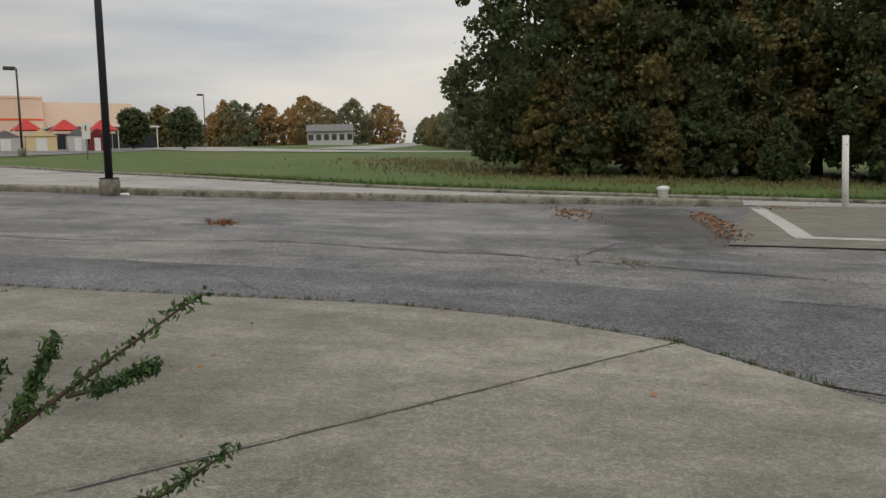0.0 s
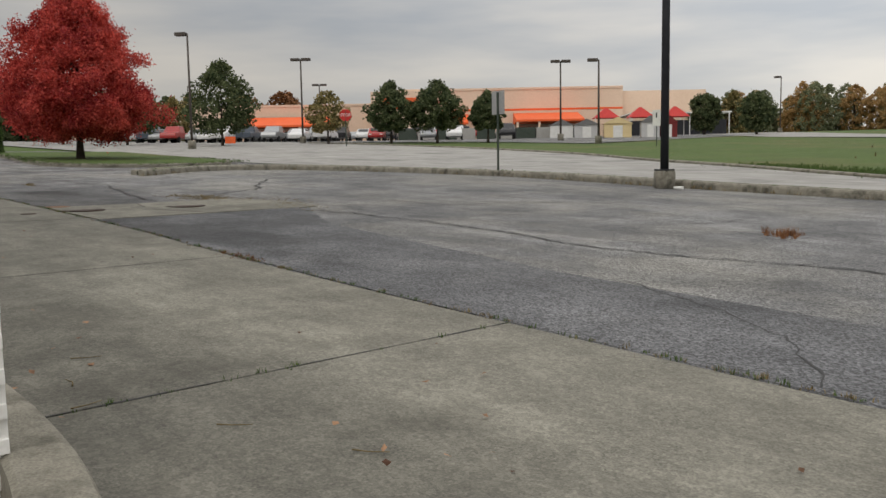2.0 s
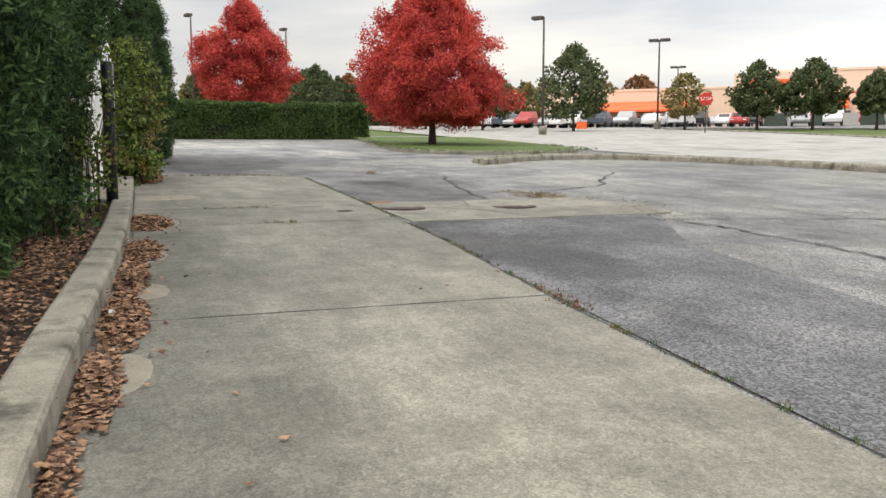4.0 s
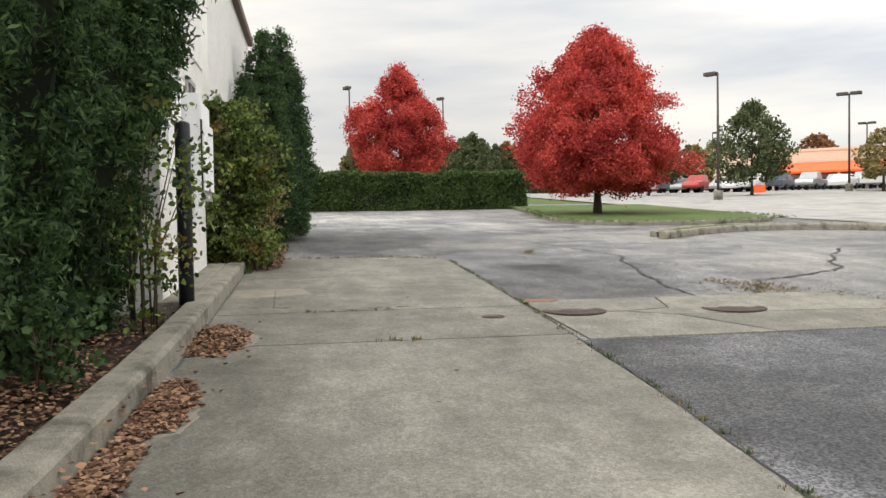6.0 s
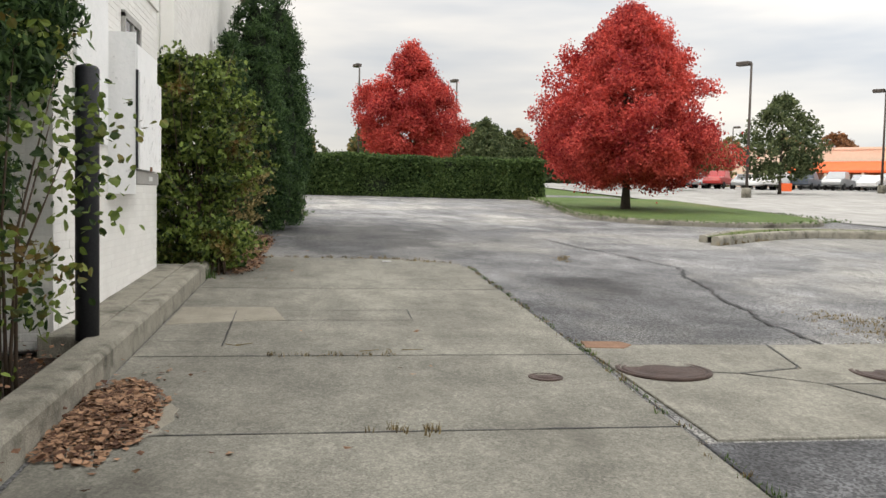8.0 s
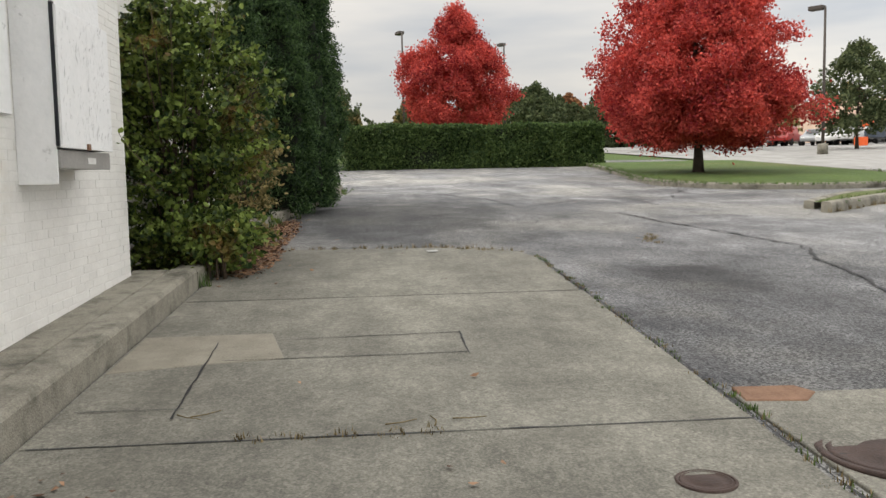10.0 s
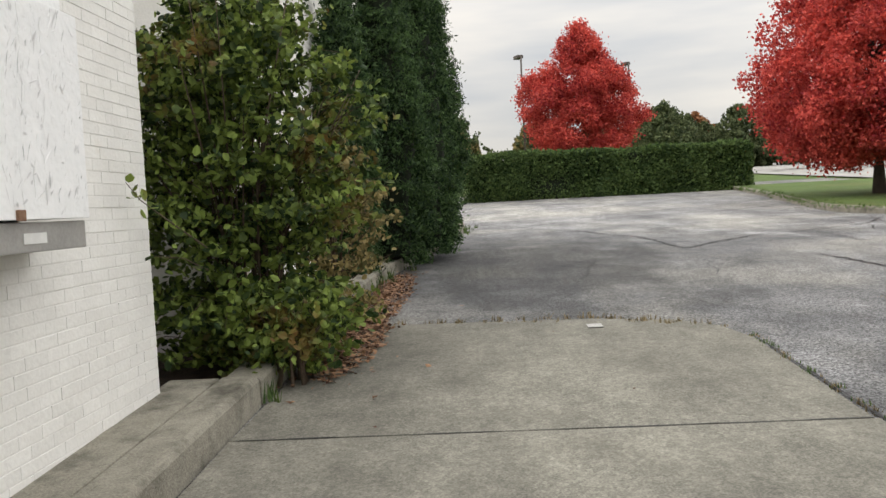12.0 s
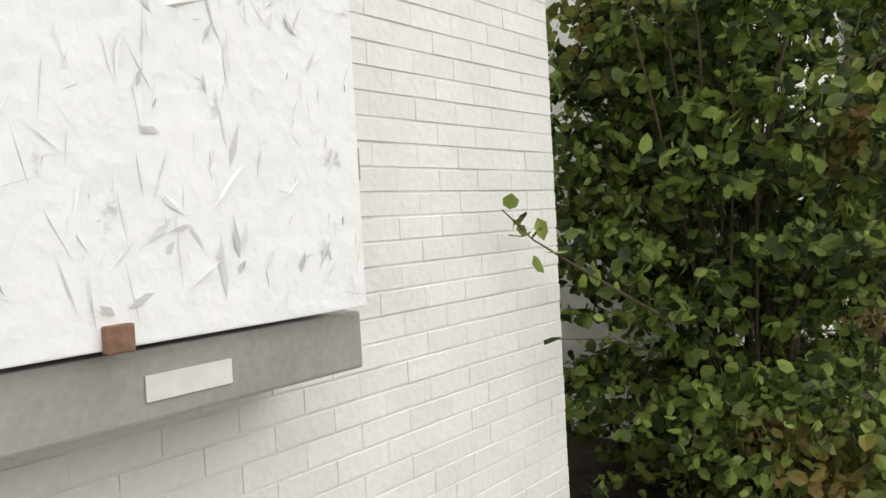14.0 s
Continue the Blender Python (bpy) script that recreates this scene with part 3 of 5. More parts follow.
WEST = [(-37.6, 4.4), (-37.9, 5.6), (-37.2, 6.3), (-35, 6.15), (-31, 5.75), (-27.7, 5.3), (-24, 5.2), (-21.0, 5.22)]
tagged(sweep("kerb_west_bed", WEST, [(-o, h * 0.9) for o, h in BED_PROFILE], KERB, 60), "broken concrete kerb round the shrub bed", "kerb", kind="structure")
tagged(sheet("bed_soil_west", [(-37.4, 5.9), (-31, 5.6), (-27.7, 5.1), (-21, 5.0)], [(-37.4, 2), (-31, 2), (-27, 2), (-21, 2)], MULCH, 30, 6, 0.08, 0.06), "dark soil bed under the shrubs", "planting bed", kind="structure")

# ---- concrete lane: slabs that lie on the asphalt ----
pavement = thing("pavement", pose(0, 0, 0), "worn concrete drive lane of large jointed slabs", "pavement", kind="structure")


def edge_y(x):
    return float(np.interp(x, (-23, -20.2, -17.5, -12.8, -11, -8.7, -6.1, -3.6), (8.97, 8.96, 8.92, 8.8, 8.72, 8.52, 8.44, 8.41)))


def slab(outline, thick=0.12, lift=0.008, gap=0.008, mat=CONCRETE, parent=None, name="slab"):
    """One slab, its rim drawn in for the joint and its edges eased."""
    n = len(outline)
    c = Vector((sum(p[0] for p in outline) / n, sum(p[1] for p in outline) / n, 0))
    pts = []
    for i in range(n):
        p, a, b = (Vector((*outline[k % n], 0)) for k in (i, i - 1, i + 1))
        d1, d2 = (p - a).normalized(), (b - p).normalized()
        m = (Vector((-d1.y, d1.x, 0)) + Vector((-d2.y, d2.x, 0))).normalized()
        pts.append((p, m))
    area = sum(outline[i][0] * outline[(i + 1) % n][1] - outline[(i + 1) % n][0] * outline[i][1] for i in range(n))
    sgn = 1 if area > 0 else -1
    vs = []
    for off, h in ((gap, -thick), (gap, lift - 0.006), (gap + 0.008, lift)):
        for p, m in pts:
            q = p + m * off * sgn
            vs.append((q.x, q.y, gz(q.x, q.y) + h))
    fs = []
    for k in range(2):
        for i in range(n):
            j = (i + 1) % n
            fs.append((k * n + i, k * n + j, (k + 1) * n + j, (k + 1) * n + i))
    fs.append(tuple(range(2 * n, 3 * n)))
    ob = mesh(name, vs, fs, mat, parent or pavement)
    bm = bmesh.new()
    bm.from_mesh(ob.data)
    bmesh.ops.recalc_face_normals(bm, faces=bm.faces)
    bm.to_mesh(ob.data)
    bm.free()
    return ob


def foot_y(x):
    return 5.23 if x < -13 else 5.23 + (x + 13) * -0.04 - 0.01


def lane_slab(x0, x1, s0=0.0, s1=0.0):
    n = 6
    xs = [x0 + (x1 - x0) * i / n for i in range(n + 1)]
    return slab([(x, foot_y(x)) for x in xs] + [(x + (s1 if x == x1 else s0 if x == x0 else 0), edge_y(x)) for x in reversed(xs)])


JOINTS = [-20.16, -16.43, -14.45, -9.1, -4.57]
for a, b in zip(JOINTS, JOINTS[1:]):
    lane_slab(a, b)
slab([(-23.75, 5.75), (-23.4, 5.3), (-20.16, 5.23), (-20.16, 8.93), (-22.4, 8.98), (-23.0, 8.85), (-23.4, 8.5), (-23.6, 7.8)])
slab([(-4.57, 4.86), (-3.7, 4.8), (-2.75, 4.62), (-1.98, 4.28), (-1.35, 3.76), (1.47, 7.4), (0.3, 8.1), (-1.1, 8.43), (-2.8, 8.41), (-4.57, 8.42)])
slab([(-1.35, 3.76), (-0.97, 3.1), (-0.75, 2), (-0.7, -0.5), (3.6, -0.5), (3.5, 2.5), (3.15, 4.4), (2.5, 5.95), (1.47, 7.4)])
slab([(-0.7, -0.5), (-0.7, -8), (3.7, -8), (3.6, -0.5)])
# apron round the two manholes, in four broken pieces
slab([(-14.2, 8.95), (-14.2, 10.9), (-15.4, 10.4), (-15.75, 9.9), (-15.9, 8.95)][::-1], lift=0.006)
slab([(-15.9, 8.95), (-15.75, 9.9), (-15.9, 10.5), (-16.8, 10.7), (-16.85, 8.95)][::-1], lift=0.006)
slab([(-14.2, 10.9), (-14.1, 13.2), (-15.1, 13.4), (-15.35, 11.8), (-15.4, 10.4)][::-1], lift=0.006)
slab([(-15.4, 10.4), (-15.75, 9.9), (-15.9, 10.5), (-16.8, 10.7), (-16.75, 12.9), (-15.1, 13.4), (-15.35, 11.8)][::-1], lift=0.006)
# paler patch squares let into the lane
slab([(-18.75, 5.26), (-17.75, 5.26), (-17.9, 5.8), (-17.98, 6.36), (-18.75, 6.2)], lift=0.0125, gap=0.0, mat=TAN, name="patch")


def crack(points, width, mat=TAR, name="crack", lift=0.006, seed=0, label="dark crack in the paving"):
    """A thin uneven strip that follows a crack."""
    rng = random.Random(seed)
    pts = between(points, max(6, int(sum(math.dist(a, b) for a, b in zip(points, points[1:])) / 0.13)))
    vs, fs = [], []
    for i, p in enumerate(pts):
        d = (pts[min(i + 1, len(pts) - 1)] - pts[max(i - 1, 0)]).normalized()
        left = Vector((-d.y, d.x, 0))
        w = width * rng.uniform(0.25, 1.0)
        c = p + left * rng.uniform(-1, 1) * (0.035 if name == "crack" and lift < 0.01 else 0.005) + left * 0.12 * noise.noise(Vector((p.x, p.y, seed))) * (lift < 0.01)
        for q in (c + left * w / 2, c - left * w / 2):
            vs.append((q.x, q.y, gz(q.x, q.y) + lift - 0.004))
    fs = [(2 * i, 2 * i + 1, 2 * i + 3, 2 * i + 2) for i in range(len(pts) - 1)]
    ob = mesh(name, vs, fs, mat)
    if ob.data.polygons[0].normal.z < 0:
        ob.data.flip_normals()
    return tagged(ob, label, "crack", "cracks in the lot", "structure")


for i, (line, w) in enumerate([
        ([(3.5, 11.4), (0.85, 12.2), (-0.06, 12.55), (-1.6, 12.8), (-3.85, 13.3), (-6.7, 12.5), (-7.6, 12.65), (-9, 12.9), (-10.6, 13.05), (-12.3, 12.9), (-13.5, 12.75)], 0.06),
        ([(-13.5, 12.75), (-12.5, 15.5), (-11, 18.9), (-9, 22)], 0.05),
        ([(-16.7, 12.1), (-18.2, 12.9), (-18.9, 14.7), (-20.3, 15.5), (-23, 17.5)], 0.07),
        ([(-14.5, 14.6), (-12, 17), (-9, 19.6), (-5, 21)], 0.04),
        ([(-16.8, 11.2), (-19, 11.5), (-23, 12.5), (-28, 11.6)], 0.05),
        ([(-38.9, 6.1), (-38.9, 9.2), (-38.6, 11.8), (-40, 15)], 0.07),
        ([(-38.6, 6.3), (-34.2, 8.9), (-32.4, 9.8), (-29.8, 10.1), (-31.4, 11.6)], 0.06),
        ([(-31.4, 11.6), (-32.6, 14.2), (-35, 16)], 0.05),
        ([(-2.2, 8.6), (-2.9, 9.6), (-4.2, 10.4), (-5.2, 10.8)], 0.03),
        ([(2.6, 9.5), (4.6, 9.2), (8, 10.2)], 0.03),
        ([(-40, 8), (-41, 13), (-45, 17)], 0.06)]):
    crack(line, w * 1.25, seed=i)
crng = random.Random(90)
for k in range(34):  # finer wandering cracks across the worn asphalt
    x0, y0 = (crng.uniform(-46, -24.5), crng.uniform(6.5, 15)) if k < 18 else (crng.uniform(-28, 4), crng.uniform(11.5, 22))
    ang, line = crng.choice((0.1, 1.5, 1.8, 2.9, 0.5)) + crng.gauss(0, 0.3), [(x0, y0)]
    for _ in range(crng.randint(3, 7)):
        ang += crng.gauss(0, 0.45)
        step = crng.uniform(0.5, 1.1)
        line.append((line[-1][0] + step * math.cos(ang), line[-1][1] + step * math.sin(ang)))
    if all(5.9 < py < 23.3 and not (px > -24 and py < 9.5) for px, py in line):
        crack(line, crng.choice((0.018, 0.025, 0.04)), seed=200 + k)
for k, line in enumerate([[(x, foot_y(x) + 0.05), (x, edge_y(x))] for x in JOINTS] + [[(-1.12, 3.98), (1.45, 7.36)], [(x, edge_y(x) + 0.01) for x in (-22.5, -20, -17.5, -12.8, -8.7, -6.1, -4)], [(-4, 8.42), (-1.1, 8.44), (0.3, 8.1), (1.47, 7.4), (2.5, 5.95), (3.15, 4.4)], [(-15.9, 8.98), (-15.75, 9.9), (-15.4, 10.4), (-14.2, 10.9)], [(-15.4, 10.4), (-15.35, 11.8), (-15.1, 13.3)], [(-15.75, 9.9), (-15.9, 10.5), (-16.8, 10.7)]]):
    crack(line, 0.026, name="joint_line", lift=0.0145, seed=60 + k, label="dark dirty joint between slabs")
crack([(-18.5, 5.84), (-17.6, 5.86), (-16.79, 5.88)], 0.022, lift=0.0195, seed=31)
crack([(-16.97, 5.33), (-16.96, 5.91)], 0.014, lift=0.0195, seed=36)
crack([(-18.52, 6.26), (-18.56, 6.9), (-18.59, 7.6)], 0.016, lift=0.0165, seed=32)
crack([(-17.98, 5.95), (-17.98, 6.7), (-17.99, 7.6)], 0.016, lift=0.0165, seed=33)
crack([(-18.62, 7.6), (-17.95, 7.6)], 0.016, lift=0.0165, seed=34)
# dark sealed band and stains beside the lane
for line_a, line_b, what in (([(-14.15, 8.8), (-11, 8.7), (-6, 8.5), (-1, 8.3), (2.6, 6.2)], [(-14.15, 13.0), (-11.5, 11.6), (-6, 10.7), (0, 10.4), (5, 9)], "darker gritty asphalt beside the lane"),):
    tagged(sheet("sealed_patch", line_a, line_b, DARKASPHALT, 30, 8, 0.003, 0.004), what, "patch", kind="structure")


# ---- buildings beside the lane ----
def brick_wall(name, x0, x1, y, z0, z1, near, label, axis=0, holes=(), seed=0):
    """Painted brick facing on a mortar core. Facing +y, or +x when axis is 1 (then x0..x1 run along y and y is the plane)."""
    rng = random.Random(seed)
    course, length, joint = 0.0677, 0.203, 0.007
    body = thing(name, pose(0, 0, 0), label, "wall", kind="structure")
    def put(a, b, lo, hi, d0, d1):
        return boxed(a, b, d0, d1, lo, hi) if axis == 0 else boxed(d0, d1, a, b, lo, hi)
    part("wall_core", put(x0, x1, z0, z1, y - 0.2, y - 0.0032), MORTAR, body)
    me = bpy.data.meshes.new("brick")
    bm = bmesh.new()
    hl, hh = (length - 0.0012) / 2, (course - joint) / 2
    if axis == 0:
        box(bm, -hl, hl, -0.05, 0.0, -hh, hh)
        bmesh.ops.bevel(bm, geom=[e for e in bm.edges if all(v.co.y > -0.01 for v in e.verts)], offset=0.001, segments=1, affect="EDGES")
    else:
        box(bm, -0.05, 0.0, -hl, hl, -hh, hh)
        bmesh.ops.bevel(bm, geom=[e for e in bm.edges if all(v.co.x > -0.01 for v in e.verts)], offset=0.003, segments=1, affect="EDGES")
    bm.to_mesh(me)
    base_v = [tuple(v.co) for v in bm.verts]
    base_f = [tuple(v.index for v in f.verts) for f in bm.faces]
    bm.free()
    me.materials.append(BRICK)
    vs, fs, count = [], [], 0
    for r in range(int((z1 - z0) / course)):
        z = z0 + (r + 0.5) * course
        u = x0 + (length / 2 if r % 2 else 0)
        first = True
        while u < x1 - 0.03:
            a, b = u, min(u + length, x1)
            if first and r % 2:
                a, b, u = x0, x0 + length / 2, x0 + length / 2 - length
            first = False
            c = (a + b) / 2
            s = (b - a) / length
            u += length
            if any(h[0] < c < h[1] and h[2] < z < h[3] for h in holes):
                continue
            dy = rng.uniform(-0.0015, 0.0015)
            loc = (c, y + dy, z) if axis == 0 else (y + dy, c, z)
            sc = (s, 1, 1) if axis == 0 else (1, s, 1)
            if near and near[0] < c < near[1] and near[2] < z < near[3] and count < 300:
                ob = new("brick", me)
                ob.location, ob.scale, ob.parent = loc, sc, body
                count += 1
            else:
                k = len(vs)
                vs += [(p[0] * sc[0] + loc[0], p[1] * sc[1] + loc[1], p[2] + loc[2]) for p in base_v]
                fs += [tuple(i + k for i in f) for f in base_f]
    if vs:
        tagged(mesh("far_bricks", vs, fs, BRICK, body), kind="stuff")
    return body


Z = gz(-18.5, 4.7) + 0.12
booth_top = Z + 4.9
brick_wall("wall_booth_front", -20.6, -16.42, 4.67, Z, Z + 3.3, (-20.6, -18.9, Z + 0.1, Z + 2.7), "white painted brick wall with boarded service window")
brick_wall("wall_booth_east", 1.9, 4.66, -16.42, Z - 0.15, Z + 3.0, None, "white painted brick side wall in shade", axis=1)
part("wall_booth_upper", boxed(-20.62, -16.4, 1.9, 4.69, Z + 3.3, booth_top, 0.01), BRICK)
tagged(bpy.data.objects["wall_booth_upper"], "smooth white painted upper wall", "wall", kind="structure")
part("wall_link", boxed(-22.58, -20.6, -6, 1.9, Z - 0.4, Z + 4.5), BRICK)
tagged(bpy.data.objects["wall_link"], "plain recessed white wall between the blocks", "wall", kind="structure")
part("wall_booth_inner", boxed(-20.59, -16.64, 1.9, 4.45, Z - 0.4, Z + 3.3), MORTAR)
tagged(bpy.data.objects["wall_booth_inner"], "plain wall behind the painted bricks", "wall", kind="structure")
ZW = gz(-29, 4)
brick_wall("wall_west_front", -33.6, -22.6, 4.55, ZW - 0.2, ZW + 6.0, None, "tall white painted brick wall behind cypresses")
part("wall_west_body", boxed(-33.58, -22.6, -6, 4.34, ZW - 0.6, ZW + 6.0), MORTAR)
tagged(bpy.data.objects["wall_west_body"], "plain white building body with flat roof", "wall", kind="structure")
part("trim", boxed(-33.75, -22.5, -6.1, 4.7, ZW + 6.0, ZW + 6.22, 0.02), TRIM)
tagged(bpy.data.objects["trim"], "brown metal roof edge", "trim", kind="structure")
part("wall_east", boxed(-16.4, -5.5, -6, 1.7, gz(-5, 1) - 0.4, booth_top - 0.6), BRICK)
tagged(bpy.data.objects["wall_east"], "plain white painted wall behind the evergreens", "wall", kind="structure")

# boarded service window
zw = gz(-18.7, 5)
booth = thing("service_window", pose(0, 0, 0), "boarded-up service window with flaking white panels", "window")
part("boxed_frame", boxed(-19.13, -18.16, 4.672, 4.93, zw + 1.41, zw + 2.6, 0.006), BOARD, booth, "white window box")
front = part("front_board", boxed(-19.19, -18.1, 4.948, 4.968, zw + 1.41, zw + 2.33, 0.004), BOARD, booth, "flaking white strand board")
part("side_board", boxed(-18.118, -18.098, 4.672, 4.925, zw + 1.17, zw + 2.7, 0.003), BOARD, booth, "grey-white weathered side board")
# near-black strip fills the gap behind the front board as its shade
part("gap_shade_strip", boxed(-18.135, -18.09, 4.926, 4.947, zw + 1.42, zw + 2.35, 0.002), DARK, booth, "dark strip standing in for the shaded gap behind the board")
tray = part("tray", boxed(-19.2, -18.122, 4.672, 4.94, zw + 1.275, zw + 1.4, 0.008), STEEL, booth, "grey metal counter shelf")
part("label_plate", boxed(-18.84, -18.66, 4.941, 4.944, zw + 1.31, zw + 1.355, 0.001), WHITE, tray, "pale worn sticker")
part("bracket", boxed(-19.215, -19.19, 4.9, 4.95, zw + 1.68, zw + 1.75, 0.003), STEEL, booth)
part("side_panel", boxed(-18.0, -16.95, 4.672, 4.7, zw + 1.62, zw + 3.0, 0.004), BOARD, booth, "white painted plywood panel")
part("glazing", boxed(-19.4, -18.7, 4.672, 4.69, zw + 2.4, zw + 2.95, 0.003), GLASSDARK, booth, "dark glass above the board")
for a, b, c, d in ((-19.46, -19.4, 2.36, 3.0), (-18.7, -18.64, 2.36, 3.0), (-19.08, -19.05, 2.4, 2.95), (-19.46, -18.64, 2.95, 3.02)):
    part("window_bar", boxed(a, b, 4.672, 4.71, zw + c, zw + d, 0.004), STEEL, booth)
part("wooden_chip", boxed(-18.62, -18.57, 4.968, 4.985, zw + 1.405, zw + 1.45, 0.004), RUSTY, booth, "bare orange wood chip")
rng = random.Random(5)
fv, ff = [], []
for i in range(380):
    cx, cz = rng.uniform(-19.17, -18.12), rng.uniform(zw + 1.43, zw + 2.31)
    a = rng.gauss(math.pi / 2, 0.35) if i % 5 else rng.gauss(0, 0.5)
    ln, wd = rng.choice((rng.uniform(0.008, 0.03), rng.uniform(0.02, 0.06))), rng.choice((0.0004, 0.0005, 0.0006, 0.0008, 0.001, 0.0013, 0.002, 0.004, 0.007))
    ca, sa = math.cos(a), math.sin(a)
    k = len(fv)
    lift = rng.uniform(0.001, 0.011)
    for s, w, o in ((-1, -0.2, 0), (rng.uniform(-0.4, 0.6), -1, lift * 0.3), (1, 0.3, lift), (rng.uniform(-0.6, 0.4), 1, lift * 0.4)):
        px = min(-18.105, max(-19.185, cx + ca * ln * s - sa * wd * w))
        pz = min(zw + 2.325, max(zw + 1.415, cz + sa * ln * s + ca * wd * w))
        fv.append((px, 4.969 + o, pz))
    ff.append((k, k + 1, k + 2, k + 3))
tagged(mesh("paint_flakes", fv, ff, FLAKE, front), "curling paint flakes", kind="stuff")
upper = thing("upper_panel", pose(0, 0, 0), "square white blind panel high on the wall", "panel")
part("panel_face", boxed(-18.6, -17.5, 4.692, 4.71, Z + 3.45, Z + 4.1, 0.004), BOARD, upper)
part("panel_hood", boxed(-18.65, -17.45, 4.692, 4.76, Z + 4.1, Z + 4.15, 0.006), STEEL, upper)

post = thing("steel_post", at(-16.28, 4.95, 0.2), "dark painted round steel post on the ledge", "post")
part("pipe", lathe([(0.085, -0.03), (0.085, 1.98), (0.075, 2.0), (0.02, 2.02)], 24), DARK, post)
pier = thing("brick_pier", at(-3.82, 4.6, 0.06), "low white painted brick pier in the planting bed", "pier")
part("pier_core", boxed(-0.2, 0.2, -1.9, -0.01, -0.1, 0.8), MORTAR, pier)
bme = bpy.data.meshes.new("pier_brick")
bmp = boxed(-0.012, 0.012, -0.097, 0.097, -0.029, 0.029, 0.003)
bmp.to_mesh(bme)
bmp.free()
bme.materials.append(BRICK)
for r in range(11):
    for k in range(9):
        o = new("brick", bme)
        o.parent = pier
        o.location = (0.208, -0.11 - k * 0.203 - (0.1 if r % 2 else 0.0), 0.035 + r * 0.0677)


# ---- covers, signs and lamps near by ----
def manhole(x, y, r, label):
    m = thing("manhole_cover", at(x, y, 0.009), label, "manhole", "manholes in the lane")
    part("ring", lathe([(r, -0.02), (r, 0.004), (r * 0.9, 0.006), (r * 0.89, 0.0)], 32), IRON, m)
    part("lid", lathe([(r * 0.87, -0.02), (r * 0.87, 0.003), (r * 0.8, 0.005), (r * 0.78, 0.002), (r * 0.5, 0.002), (r * 0.48, 0.005), (r * 0.1, 0.005)], 32), IRON, m)


manhole(-15.88, 9.33, 0.37, "rusty iron manhole cover in broken concrete")
manhole(-15.67, 11.2, 0.37, "rusty iron manhole cover by the weeds")
manhole(-15.68, 8.33, 0.13, "small round iron cover in the lane")

lamp = thing("lamp_post", at(-13.0, 23.7, 0.0), "tall dark square lamp post on a concrete base", "street lamp")
part("base", lathe([(0.34, -0.1), (0.34, 0.4), (0.31, 0.46), (0.05, 0.46)], 4), KERB, lamp, "weathered concrete base")
part("base_plate", boxed(-0.2, 0.2, -0.2, 0.2, 0.46, 0.5, 0.01), DARK, lamp)
part("pole", tube([(0, 0, 0.48), (0, 0, 5), (0, 0, 9)], [0.115, 0.105, 0.09], 12), DARK, lamp)
part("arm", boxed(-0.05, 0.05, 0, 0.7, 8.85, 8.95, 0.01), DARK, lamp)
part("head", boxed(-0.2, 0.2, 0.6, 1.3, 8.8, 8.98, 0.03), DARK, lamp)

sign = thing("street_sign", at(-20.6, 25.2, 0.1), "plain metal sign seen from behind on a green post", "sign")
part("post", boxed(-0.035, 0.035, -0.02, 0.02, -0.2, 2.75, 0.004), GREENPOST, sign)
part("plate", boxed(-0.3, 0.3, 0.021, 0.03, 2.0, 2.8, 0.004), ALU, sign, "bare grey back of the plate")
wp = thing("white_post", at(7.75, 26.6, 0.0), "weathered white plastic marker post", "post")
part("pipe", tube([(0.02, 0, -0.1), (0, 0, 1.0), (-0.01, 0, 2.02)], [0.09, 0.088, 0.085], 14), WHITE, wp)
for z in (0.3, 1.75):
    part("bolt", boxed(-0.02, 0.02, -0.1, -0.08, z, z + 0.04, 0.005), STEEL, wp)
cap = thing("utility_stub", at(3.0, 29.4, 0), "short white capped utility pipe in grass", "pipe")
part("pipe", lathe([(0.17, -0.1), (0.17, 0.26), (0.2, 0.27), (0.2, 0.36), (0.05, 0.4)], 16), WHITE, cap)
cup = thing("paper_cup", at(-12.2, 22.9, 0.0), "crushed white paper cup on the asphalt", "litter")
part("cup_wall", tube([(0, 0, 0.06), (0.12, 0.03, 0.06), (0.24, 0.05, 0.055)], [0.035, 0.045, 0.05], 10), WHITE, cup)
pad = sheet("dumpster_pad", [(2.9, 14.7), (9.5, 14.9)], [(5.2, 26.2), (14, 28.4)], CONCRETE, 8, 10, 0.012)
tagged(pad, "pale concrete pad with a painted stripe", "pavement", kind="structure")
tagged(sheet("painted_stripe", [(4.95, 25.2), (4.15, 16.3)], [(5.3, 25.2), (4.5, 16.3)], MARKING, 10, 1, 0.018), "worn white painted stripe", "marking", kind="structure")
tagged(sheet("painted_stripe", [(4.15, 16.3), (6.5, 16.3)], [(4.15, 15.95), (6.5, 15.95)], MARKING, 6, 1, 0.018), "worn white painted stripe", "marking", kind="structure")


def tall_lamp(x, y, height, label, heads=1, rz=0):
    t = thing("street_lamp", at(x, y, 0, rz), label, "street lamp", "parking lot lamps")
    part("base", lathe([(0.3, -0.1), (0.3, 0.6), (0.28, 0.64), (0.05, 0.64)], 12), KERB, t)
    part("pole", tube([(0, 0, 0.6), (0, 0, height)], [0.1, 0.07], 8), LAMPGREY, t)
    for s in ((1,), (1, -1))[heads - 1]:
        part("head", boxed(0.08 if s > 0 else -0.95, 0.95 if s > 0 else -0.08, -0.25, 0.25, height - 0.14, height + 0.12, 0.05), LAMPGREY, t)
    return t


